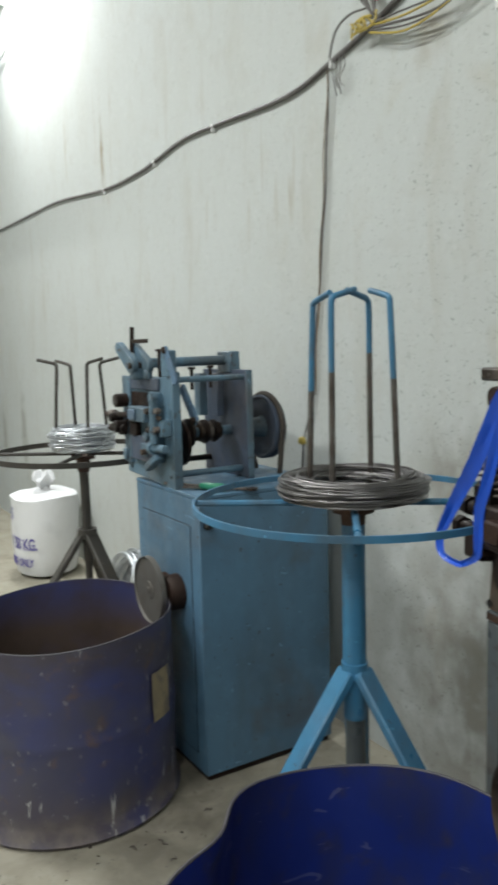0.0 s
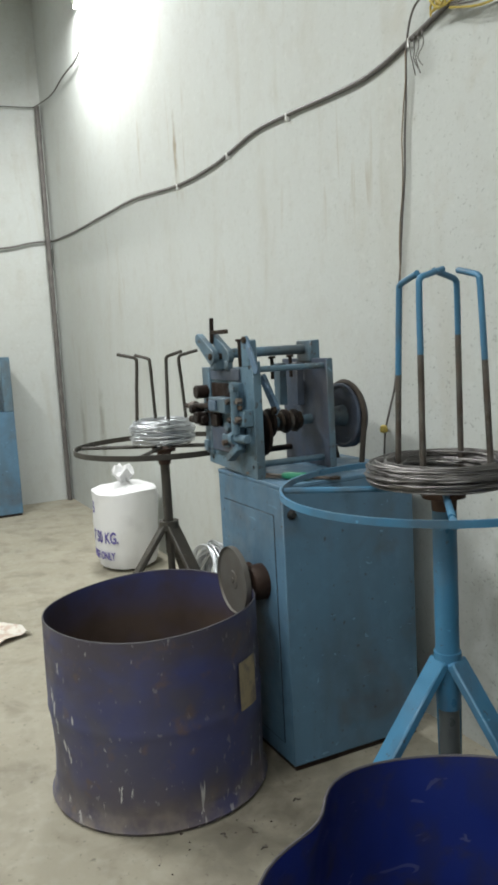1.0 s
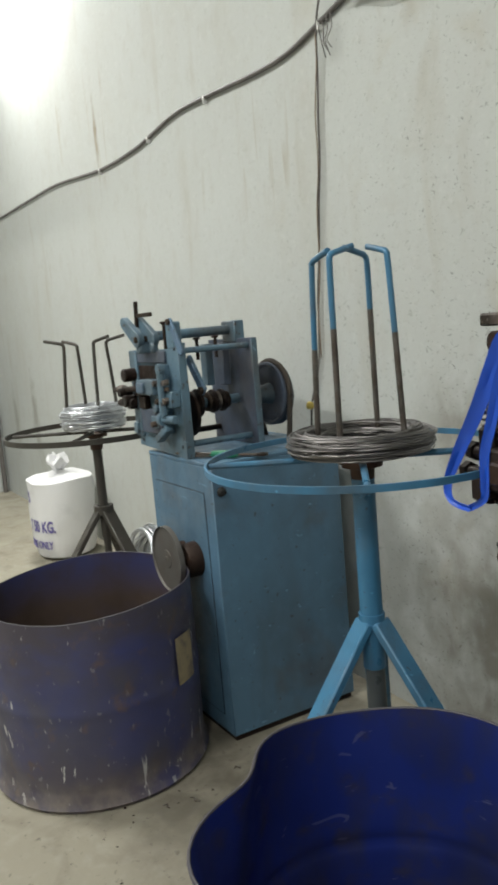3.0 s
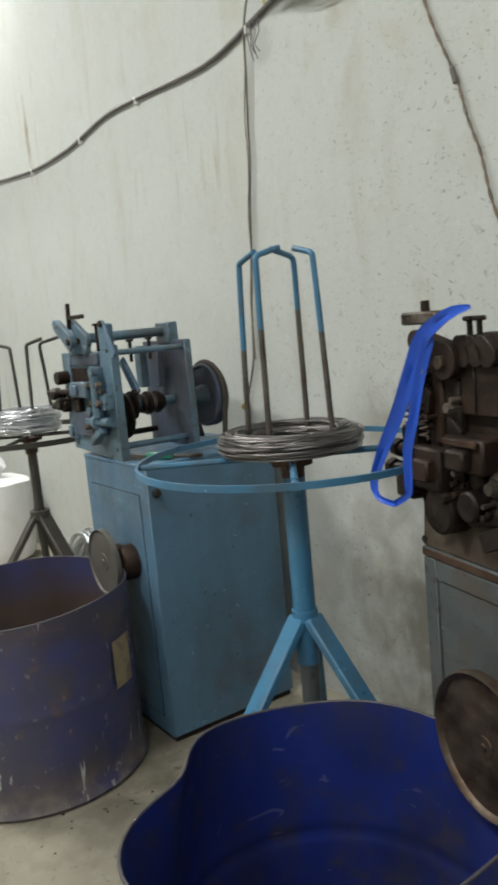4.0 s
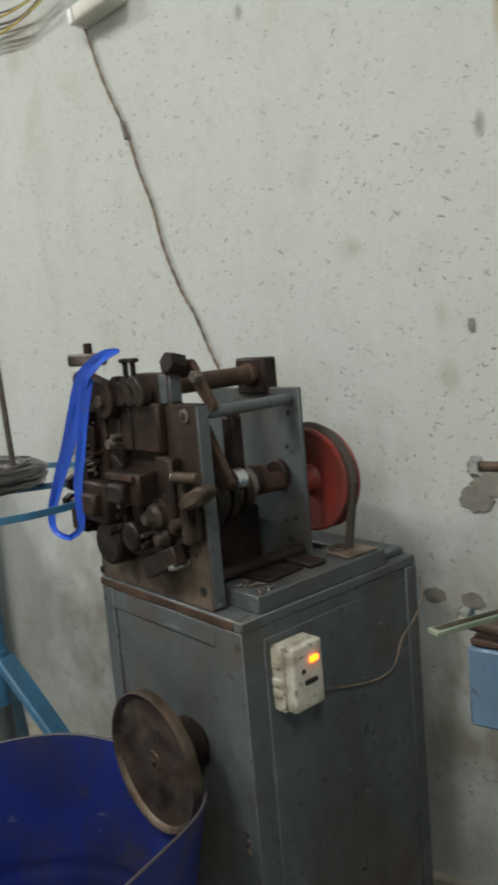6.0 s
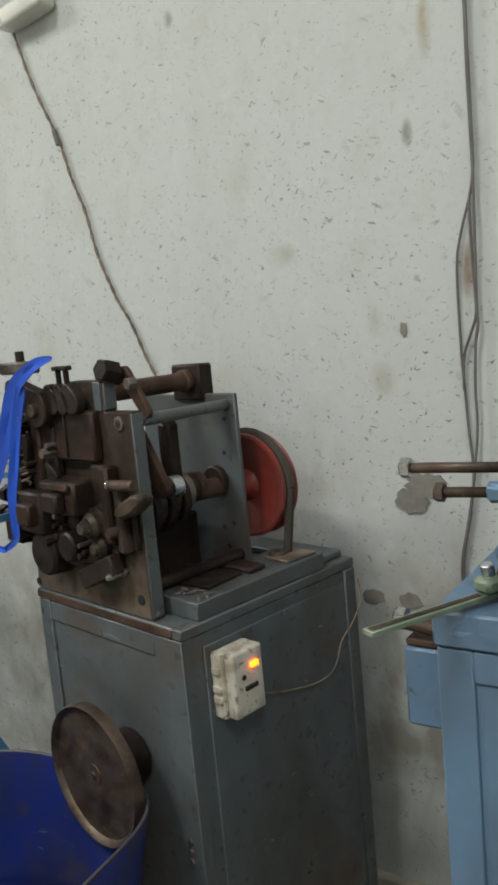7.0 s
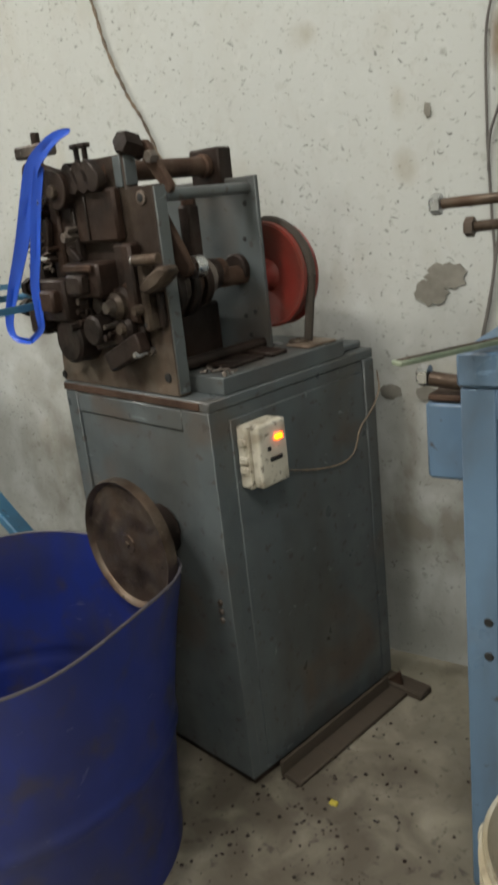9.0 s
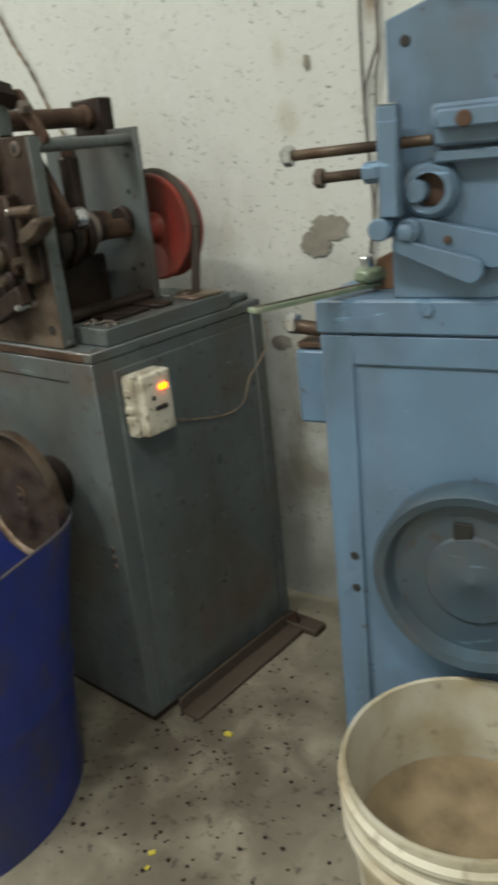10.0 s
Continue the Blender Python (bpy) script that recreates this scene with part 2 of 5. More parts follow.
plate_green.layer(plate_green.times(plate_green.near((-0.12, 0.18, 0.90), 0.19), plate_green.ramp(plate_green.noise(9.0, 6), 0.34, 0.55, 0.9)), (0.05, 0.036, 0.028))
worn_plate = greasy("worn_plate", (0.23, 0.195, 0.16), (0.05, 0.034, 0.025), 0.9, 0.4, 0.42, 0.44)
worn_steel = greasy("worn_steel", (0.095, 0.074, 0.058), (0.022, 0.016, 0.012), 0.9, 0.5, 0.42, 0.40)
oily_steel = greasy("oily_steel", (0.17, 0.15, 0.135), (0.022, 0.018, 0.015), 0.85, 0.6, 0.34, 0.46)
bright_steel = Mat("bright_steel", (0.55, 0.56, 0.57), 0.25, 1.0)
bright_steel.layer(bright_steel.ramp(bright_steel.noise(40, 4), 0.5, 0.75, 0.6), (0.2, 0.19, 0.18)).rough(bright_steel.noise(60, 4), 0.3, 0.7, 0.15, 0.42)
wire_steel = Mat("wire_steel", (0.22, 0.21, 0.21), 0.42, 0.9)
wire_steel.layer(wire_steel.ramp(wire_steel.noise(25, 5), 0.45, 0.7, 0.7), (0.13, 0.12, 0.11)).rough(wire_steel.noise(35, 4), 0.3, 0.7, 0.32, 0.55)
galvanised = Mat("galvanised_wire", (0.60, 0.62, 0.65), 0.42, 0.85)
galvanised.layer(galvanised.ramp(galvanised.noise(30, 5), 0.5, 0.75, 0.5), (0.3, 0.31, 0.33))
prong_steel = greasy("prong_steel", (0.13, 0.12, 0.11), (0.05, 0.042, 0.036), 0.7, 0.6, 0.34)
rust_rod = greasy("rusty_rod", (0.085, 0.054, 0.04), (0.026, 0.016, 0.012), 0.8, 0.25, 0.5)
rubber = Mat("belt_rubber", (0.05, 0.04, 0.032), 0.8)
rubber.bump(rubber.noise(80, 4), 0.3, 0.001)
cable_skin = Mat("cable_sheath", (0.10, 0.09, 0.085), 0.6)
cable_skin.layer(cable_skin.ramp(cable_skin.noise(12, 4), 0.45, 0.7, 0.5), (0.20, 0.19, 0.17))
brown_cable = Mat("brown_cable", (0.21, 0.155, 0.105), 0.65)
brown_cable.layer(brown_cable.ramp(brown_cable.noise(25, 4), 0.45, 0.65, 0.8), (0.08, 0.06, 0.05))
yellow_plastic = Mat("yellow_insulation", (0.45, 0.34, 0.07), 0.5)
yellow_plastic.layer(yellow_plastic.ramp(yellow_plastic.noise(50, 3), 0.5, 0.7, 0.5), (0.2, 0.15, 0.05))
red_plastic = Mat("red_insulation", (0.55, 0.16, 0.15), 0.5)
white_plastic = Mat("white_plastic", (0.55, 0.52, 0.44), 0.45)
white_plastic.layer(white_plastic.ramp(white_plastic.noise(25, 6), 0.42, 0.62, 0.8), (0.26, 0.22, 0.16)).layer(white_plastic.ramp(white_plastic.noise(70, 4), 0.6, 0.68, 0.8), (0.10, 0.085, 0.065))
tube_white = Mat("lamp_housing", (0.55, 0.54, 0.48), 0.5)
tube_white.layer(tube_white.ramp(tube_white.noise(9, 5), 0.45, 0.7, 0.5), (0.33, 0.32, 0.28))
# flat black for dark parts, and for the shade in holes, slots and gaps
black_hole = Mat("black_and_hole_shade", (0.012, 0.012, 0.012), 0.7)
clip_white = Mat("cable_clip", (0.7, 0.7, 0.68), 0.5)
green_plastic = Mat("green_plastic", (0.13, 0.17, 0.12), 0.35)
green_plastic.layer(green_plastic.ramp(green_plastic.noise(40, 4), 0.45, 0.7, 0.5), (0.30, 0.33, 0.24))
green_handle = Mat("green_handle", (0.02, 0.20, 0.11), 0.35)
ribbon_blue = Mat("blue_plastic_strap", (0.012, 0.085, 0.56), 0.32)
ribbon_blue.layer(ribbon_blue.ramp(ribbon_blue.noise(14, 4, (1, 1, 0.2)), 0.45, 0.7, 0.6), (0.008, 0.05, 0.36))
ribbon_blue.b.inputs["Subsurface Weight"].default_value = 0.0

drum_paint = Mat("drum_blue", (0.045, 0.052, 0.15), 0.42)
drum_paint.layer(drum_paint.ramp(drum_paint.noise(2.6, 7, (1, 1, 1.4), 0.4), 0.40, 0.60, 0.75), (0.055, 0.053, 0.085))
drum_paint.layer(drum_paint.ramp(drum_paint.noise(7.0, 9), 0.48, 0.68, 0.6), (0.075, 0.07, 0.08))
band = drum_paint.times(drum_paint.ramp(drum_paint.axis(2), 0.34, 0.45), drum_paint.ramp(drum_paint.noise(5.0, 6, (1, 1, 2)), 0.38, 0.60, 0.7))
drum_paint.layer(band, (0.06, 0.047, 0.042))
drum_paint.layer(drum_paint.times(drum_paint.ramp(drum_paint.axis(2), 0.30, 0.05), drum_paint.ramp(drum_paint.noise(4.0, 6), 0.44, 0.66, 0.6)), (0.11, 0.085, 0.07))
drum_paint.layer(drum_paint.ramp(drum_paint.noise(16.0, 6), 0.60, 0.74, 0.65), (0.12, 0.075, 0.045))
drum_paint.layer(drum_paint.times(drum_paint.ramp(drum_paint.noise(22.0, 4, (1, 1, 0.25), 1.6), 0.635, 0.66, 0.9), drum_paint.ramp(drum_paint.noise(4.0, 3), 0.46, 0.56)), (0.48, 0.48, 0.47))
drum_paint.layer(drum_paint.ramp(drum_paint.noise(60.0, 4, (1, 1, 0.6)), 0.66, 0.70, 0.5), (0.22, 0.22, 0.24))
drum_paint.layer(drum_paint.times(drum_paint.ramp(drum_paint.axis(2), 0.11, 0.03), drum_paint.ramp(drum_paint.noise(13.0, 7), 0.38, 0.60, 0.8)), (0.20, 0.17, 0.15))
drum_paint.rough(drum_paint.noise(9, 5), 0.3, 0.7, 0.34, 0.65).bump(drum_paint.noise(20, 6), 0.25, 0.004)
drum_rust = Mat("drum_inside", (0.04, 0.045, 0.13), 0.6)
soiled = drum_rust.times(drum_rust.ramp(drum_rust.axis(2), 0.56, 0.42), drum_rust.ramp(drum_rust.noise(6.0, 5), 0.2, 0.5, 1.0, 0.6))
drum_rust.layer(soiled, (0.075, 0.052, 0.042))
drum_rust.layer(drum_rust.ramp(drum_rust.noise(7, 6), 0.45, 0.65, 0.7), (0.05, 0.032, 0.022))
plastic_drum = Mat("drum_blue_plastic", (0.013, 0.028, 0.185), 0.36)
plastic_drum.layer(plastic_drum.ramp(plastic_drum.noise(3.2, 8, (1, 1, 0.8), 0.4), 0.42, 0.64, 0.8), (0.014, 0.021, 0.095))
plastic_drum.layer(plastic_drum.ramp(plastic_drum.noise(9.0, 9, (1, 1, 0.5)), 0.46, 0.70, 0.75), (0.034, 0.036, 0.06))
plastic_drum.layer(plastic_drum.ramp(plastic_drum.noise(15.0, 7), 0.56, 0.70, 0.6), (0.05, 0.043, 0.045))
plastic_drum.layer(plastic_drum.ramp(plastic_drum.noise(34.0, 3, (0.3, 0.3, 0.9), 1.5), 0.69, 0.715, 0.3), (0.2, 0.21, 0.32))
plastic_drum.rough(plastic_drum.noise(8, 5), 0.3, 0.7, 0.28, 0.55).bump(plastic_drum.noise(12, 5), 0.15, 0.004)
cut_edge = Mat("drum_cut_edge", (0.055, 0.05, 0.06), 0.6)
label_paper = Mat("old_label", (0.32, 0.26, 0.16), 0.8)
label_paper.layer(label_paper.ramp(label_paper.noise(25, 6), 0.45, 0.65, 0.7), (0.14, 0.12, 0.11))
disc_steel = greasy("disc_steel", (0.12, 0.095, 0.075), (0.035, 0.026, 0.02), 0.8, 0.7, 0.32, 0.45)
disc_grey = Mat("dull_disc_steel", (0.125, 0.118, 0.108), 0.6, 0.3)
disc_grey.layer(disc_grey.ramp(disc_grey.noise(14, 6), 0.42, 0.66, 0.7), (0.10, 0.085, 0.07)).bump(disc_grey.noise(60, 4), 0.2, 0.001)
sack_white = Mat("woven_sack", (0.72, 0.72, 0.73), 0.6)
sack_white.layer(sack_white.ramp(sack_white.noise(9, 6), 0.5, 0.8, 0.5), (0.5, 0.5, 0.5)).bump(sack_white.noise(10, 6), 0.5, 0.02).bump(sack_white.noise(160, 2), 0.3, 0.001)
print_blue = Mat("sack_print", (0.12, 0.10, 0.32), 0.6)
bucket_white = Mat("bucket_plastic", (0.44, 0.42, 0.35), 0.45)
bucket_white.layer(bucket_white.ramp(bucket_white.noise(8, 7), 0.42, 0.62, 0.85), (0.30, 0.25, 0.16)).layer(bucket_white.ramp(bucket_white.noise(35, 5), 0.6, 0.7, 0.5), (0.15, 0.12, 0.08))
mud = Mat("dried_mud", (0.27, 0.21, 0.13), 0.9)
mud.layer(mud.ramp(mud.noise(14, 7), 0.4, 0.65, 0.8), (0.12, 0.09, 0.055)).bump(mud.noise(20, 6), 0.5, 0.006)
paper_mat = Mat("waste_paper", (0.6, 0.57, 0.52), 0.8)
paper_mat.layer(paper_mat.ramp(paper_mat.noise(18, 4), 0.5, 0.6, 0.6), (0.4, 0.25, 0.18))
cardboard_mat = Mat("brown_card", (0.16, 0.085, 0.05), 0.8)
yellow_bit = Mat("yellow_scrap", (0.5, 0.42, 0.06), 0.6)
wood_mat = Mat("skid_wood", (0.06, 0.045, 0.032), 0.8)
wood_mat.layer(wood_mat.ramp(wood_mat.noise(12, 6, (1, 8, 8)), 0.4, 0.7, 0.7), (0.05, 0.04, 0.03)).bump(wood_mat.noise(20, 5, (1, 8, 8)), 0.5, 0.003)
glow = Mat("tube_glow", (1, 1, 1), 0.5)
glow.b.inputs["Emission Color"].default_value = (0.95, 1.0, 0.97, 1)
glow.b.inputs["Emission Strength"].default_value = 14.0
neon = Mat("neon_indicator", (0.8, 0.2, 0.02), 0.4)
neon.b.inputs["Emission Color"].default_value = (1.0, 0.10, 0.004, 1)
neon.b.inputs["Emission Strength"].default_value = 9.0

# ---- mesh helpers ----


def bx(bm, x0, x1, y0, y1, z0, z1, bev=0.003, m=None, seg=1):
    """A box between the given bounds, its edges bevelled, then moved by m."""
    vs = bmesh.ops.create_cube(bm, size=1.0)["verts"]
    for v in vs:
        v.co = Vector(((x0 + x1) / 2 + v.co.x * (x1 - x0), (y0 + y1) / 2 + v.co.y * (y1 - y0), (z0 + z1) / 2 + v.co.z * (z1 - z0)))
    bev = min(bev, 0.3 * min(abs(x1 - x0), abs(y1 - y0), abs(z1 - z0)))
    if m is not None:
        for v in vs:
            v.co = m @ v.co
    if bev > 0:
        bmesh.ops.bevel(bm, geom=list({e for v in vs for e in v.link_edges}), offset=bev, segments=seg, affect="EDGES", profile=0.6)
    return bm


def turned(bm, profile, origin=(0, 0, 0), axis=(0, 0, 1), seg=28, close=False):
    """A turned form: profile of (radius, height) pairs spun about the axis at origin."""
    q = Vector((0, 0, 1)).rotation_difference(Vector(axis).normalized()).to_matrix()
    o = Vector(origin)
    rings = []
    for r, h in profile:
        if r < 1e-6:
            rings.append([bm.verts.new(o + q @ Vector((0, 0, h)))])
        else:
            rings.append([bm.verts.new(o + q @ Vector((r * math.cos(2 * math.pi * i / seg), r * math.sin(2 * math.pi * i / seg), h))) for i in range(seg)])
    pairs = list(zip(rings, rings[1:])) + ([(rings[-1], rings[0])] if close else [])
    for a, b in pairs:
        for i in range(seg):
            j = (i + 1) % seg
            f = [a[i % len(a)], a[j % len(a)], b[j % len(b)], b[i % len(b)]]
            f = [v for k, v in enumerate(f) if v not in f[:k]]
            if len(f) > 2:
                bm.faces.new(f)
    return bm


def rod(bm, p0, p1, r, seg=16, bev=0.15):
    """A solid round bar from p0 to p1 with softened ends."""
    p0, p1 = Vector(p0), Vector(p1)
    n = (p1 - p0).length
    c = min(r * bev, n * 0.3)
    return turned(bm, [(0, 0), (r - c, 0), (r, c), (r, n - c), (r - c, n), (0, n)], p0, p1 - p0, seg)


def nut(bm, p, axis, r, h):
    """A hexagonal head standing on p along axis."""
    return turned(bm, [(0, 0), (r, 0), (r, h * 0.85), (r * 0.85, h), (0, h)], p, axis, 6)


def sweep(bm, pts, r, seg=8, smooth=4):
    """A round bar along points; smooth > 1 rounds the way between them."""
    pts = [Vector(p) for p in pts]
    if smooth > 1:
        out = []
        for i in range(len(pts) - 1):
            a, b, c, d = pts[max(i - 1, 0)], pts[i], pts[i + 1], pts[min(i + 2, len(pts) - 1)]
            for k in range(smooth):
                t = k / smooth
                out.append(0.5 * (2 * b + (c - a) * t + (2 * a - 5 * b + 4 * c - d) * t * t + (3 * b - a - 3 * c + d) * t ** 3))
        pts = out + [pts[-1]]
    side, rings = None, []
    for i, p in enumerate(pts):
        way = (pts[min(i + 1, len(pts) - 1)] - pts[max(i - 1, 0)]).normalized()
        if side is None:
            side = way.orthogonal().normalized()
        side = (side - way * side.dot(way)).normalized()
        up = way.cross(side)
        ring = []
        for k in range(seg):
            a = 2 * math.pi * k / seg
            ring.append(bm.verts.new(p + r * (math.cos(a) * side + math.sin(a) * up)))
        rings.append(ring)
    for a, b in zip(rings, rings[1:]):
        for k in range(seg):
            bm.faces.new((a[k], a[(k + 1) % seg], b[(k + 1) % seg], b[k]))
    bm.faces.new(rings[0][::-1])
    bm.faces.new(rings[-1])
    return bm


def plate_outline(bm, pts, y0, y1, bev=0.002):
    """A flat plate whose outline (x, z) is given, between y0 and y1."""
    front = [bm.verts.new((x, y0, z)) for x, z in pts]
    back = [bm.verts.new((x, y1, z)) for x, z in pts]
    n = len(pts)
    faces = [bm.faces.new(front), bm.faces.new(back[::-1])]
    for i in range(n):
        faces.append(bm.faces.new((front[i], back[i], back[(i + 1) % n], front[(i + 1) % n])))
    bmesh.ops.recalc_face_normals(bm, faces=faces)
    if bev:
        bmesh.ops.bevel(bm, geom=list({e for f in faces for e in f.edges}), offset=bev, segments=1, affect="EDGES")
    return bm


def link_arm(bm, a, b, wa, wb, y0, y1):
    """A lever in the plane of the plate: round ends at a and b (x, z) of radii wa, wb."""
    a, b = Vector((a[0], a[1])), Vector((b[0], b[1]))
    ang = math.atan2((b - a).y, (b - a).x)
    pts = []
    for c, w, base in ((a, wa, ang + math.pi / 2), (b, wb, ang - math.pi / 2)):
        for k in range(9):
            t = base + math.pi * k / 8
            pts.append((c.x + w * math.cos(t), c.y + w * math.sin(t)))
    return plate_outline(bm, pts, y0, y1)


def B():
    return bmesh.new()


def mesh_of(name, bm, material):
    bmesh.ops.recalc_face_normals(bm, faces=bm.faces)
    me = bpy.data.meshes.new(name)
    bm.to_mesh(me)
    bm.free()
    me.materials.append(material.m)
    me.shade_smooth()
    me.set_sharp_from_angle(angle=radians(38))
    return me


def part(name, bm, material, parent=None, label=""):
    ob = new(name, mesh_of(name, bm, material))
    ob.parent = parent
    if label:
        tagged(ob, label)
    return ob


def thing(name, m, label, category, group="", kind=""):
    ob = new(name)
    ob.empty_display_size = 0.1
    ob.matrix_world = m
    return tagged(ob, label, category, group, kind)


def setting(name, bm, material, label, category):
    return tagged(part(name, bm, material), label, category, "", "structure")


# ---- the room ----
XL, XR, YB, ZC = -6.80, 3.6, -5.2, 4.5
setting("floor", bx(B(), XL - 0.2, XR + 0.2, YB - 0.2, 0.2, -0.12, 0.0, 0), concrete, "stained grey concrete workshop floor", "floor")
setting("wall_north", bx(B(), XL - 0.2, XR + 0.2, 0.0, 0.2, 0.0, ZC, 0), plaster, "rough whitewashed plaster wall with scuffs and stains", "wall")
setting("wall_west", bx(B(), XL - 0.2, XL, YB, -0.001, 0.0, ZC, 0), plaster, "whitewashed plaster end wall", "wall")
setting("wall_east", bx(B(), XR, XR + 0.2, YB, -0.001, 0.0, ZC, 0), plaster, "whitewashed plaster end wall behind the camera", "wall")
setting("wall_south", bx(B(), XL - 0.2, XR + 0.2, YB - 0.2, YB, 0.0, ZC, 0), plaster, "whitewashed plaster wall behind the camera", "wall")
setting("ceiling", bx(B(), XL - 0.2, XR + 0.2, YB - 0.2, 0.2, ZC, ZC + 0.15, 0), ceiling_mat, "dull white painted ceiling", "ceiling")


def area_lamp(name, m, sx, sy, power, colour=(0.975, 1.0, 1.0)):
    d = bpy.data.lights.new(name, "AREA")
    d.shape, d.size, d.size_y, d.energy, d.color = "RECTANGLE", sx, sy, power, colour
    ob = new(name, d)
    ob.matrix_world = m
    return ob


def batten(x, y, z, length, turn, label, facing=0.0):
    """A fluorescent batten: housing, end caps and glowing tube below."""
    t = thing("tube_light", pose(x, y, z, facing, 0, turn), label, "ceiling lamp")
    h = length / 2
    part("housing", bx(B(), -h, h, -0.03, 0.03, 0.0, 0.05, 0.006), tube_white, t)
    part("tube", rod(B(), (-h + 0.03, 0, -0.025), (h - 0.03, 0, -0.025), 0.014), glow, t, "glowing white tube")
    for s in (-1, 1):
        part("end_cap", bx(B(), s * (h - 0.015) - 0.012, s * (h - 0.015) + 0.012, -0.02, 0.02, -0.045, 0.0, 0.003), tube_white, t)
    return t


for lx, ly, power in ADDED_LAMPS:
    batten(lx, ly, ZC - 0.06, 1.25, 0, "unseen fluorescent tube light added on the ceiling")
    area_lamp("added_tube_lamp", pose(lx, ly, ZC - 0.12), 1.2, 0.3, power)
# the lamp high on the wall over the far machine
batten(WALL_LAMP[0], -0.032, WALL_LAMP[1], 1.2, 0, "lit tube light high on the wall", 0)
area_lamp("wall_lamp", pose(WALL_LAMP[0], -0.12, WALL_LAMP[1] - 0.06, 28, 0, 0), 1.15, 0.06, WALL_LAMP[2])


# ---- fixed cables on the wall ----
def cable_run(name, pts, r, material, label, smooth=5):
    t = thing(name, Matrix.Identity(4), label, "cable")
    part("sheath", sweep(B(), pts, r, 8, smooth), material, t)
    return t


main_cable = cable_run("wall_cable", [(-6.75, -0.03, 2.37), (-6.62, -0.0105, 2.358), (-5.9, -0.0105, 2.335), (-5.05, -0.0105, 2.331), (-4.42, -0.0105, 2.324), (-3.66, -0.0105, 2.264),
    (-3.21, -0.0105, 2.265), (-3.0, -0.0105, 2.283), (-2.70, -0.0105, 2.317), (-2.41, -0.0105, 2.310), (-2.0, -0.0105, 2.287), (-1.79, -0.0105, 2.290), (-1.59, -0.0105, 2.326), (-1.40, -0.0105, 2.370),
    (-1.15, -0.0105, 2.440), (-0.9, -0.0105, 2.500), (-0.5, -0.0105, 2.590), (0.4, -0.0105, 2.70)], 0.0095, cable_skin, "thick dark cable clipped along the wall")
for cx, cz in ((-3.66, 2.254), (-3.0, 2.273), (-2.41, 2.30), (-1.59, 2.316), (-0.95, 2.478)):
    part("clip", bx(B(), cx - 0.005, cx + 0.005, -0.023, -0.001, cz - 0.016, cz + 0.016, 0.002), clip_white, main_cable, "white cable clip")
cable_run("wall_cable", [(-6.77, -0.02, 2.375), (-6.77, -0.20, 2.353), (-6.77, -0.47, 2.304), (-6.77, -1.2, 2.25), (-6.77, -2.4, 2.30)], 0.009, cable_skin, "dark cable along the end wall")
t = thing("conduit_pipe", pose(-6.74, -0.045, 0), "dark conduit pipe running up the room corner", "pipe")
part("pipe", rod(B(), (0, 0, 0.0), (0, 0, 3.53), 0.022), cable_skin, t)
cable_run("lamp_cable", [(-6.74, -0.05, 3.53), (-6.3, -0.02, 3.50), (-5.9, -0.02, 3.52), (-5.355, -0.02, 3.545), (WALL_LAMP[0] - 0.5, -0.02, WALL_LAMP[1])], 0.006, cable_skin, "thin cable leading to the wall lamp")
cable_run("lamp_cable", [(-6.77, -0.06, 3.525), (-6.77, -0.35, 3.515), (-6.77, -1.4, 3.50)], 0.005, cable_skin, "thin cable on the end wall")
drop = cable_run("drop_cable", [(-1.40, -0.03, 2.42), (-1.47, -0.035, 2.425), (-1.55, -0.03, 2.40), (-1.60, -0.02, 2.31), (-1.615, -0.015, 2.17), (-1.633, -0.012, 2.034), (-1.64, -0.012, 1.90), (-1.664, -0.012, 1.744), (-1.68, -0.012, 1.6),
    (-1.706, -0.012, 1.441), (-1.715, -0.012, 1.32), (-1.729, -0.012, 1.202), (-1.765, -0.012, 1.11), (-1.796, -0.012, 1.034), (-1.806, -0.012, 0.97), (-1.816, -0.012, 0.86)], 0.0038, cable_skin, "thin twisted cable hanging down the wall")
part("wire", sweep(B(), [(-1.605 + 0.006 * math.sin(i * 1.7) - 0.10 * i / 12, -0.022, 2.30 - 1.09 * i / 12) for i in range(13)], 0.0022, 6, 4), brown_cable, drop)
part("knot", turned(B(), [(0, -0.016), (0.013, -0.01), (0.016, 0), (0.012, 0.012), (0, 0.017)], (-1.796, -0.02, 1.034)), yellow_plastic, drop)
bundle = thing("wire_bundle", Matrix.Identity(4), "tangle of loose wires tied to the wall cable", "cable")
rng = random.Random(4)
for i in range(9):
    a = rng.random() * 6.28
    cx, cz = -1.385, 2.365
    pts = [(cx + 0.05 * math.cos(a), -0.045 - 0.01 * (i % 3), cz + 0.022 * math.sin(a)), (cx + 0.015 * math.cos(a + 1), -0.055, cz + 0.02 * math.sin(a + 1.6)), (cx - 0.05 * math.cos(a + 0.4), -0.05, cz - 0.02 * math.sin(a)), (cx - 0.07 * math.cos(a), -0.045, cz - 0.025 * math.sin(a + 2))]
    part("wire", sweep(B(), pts, 0.0035, 6, 5), yellow_plastic, bundle, "yellow wire")
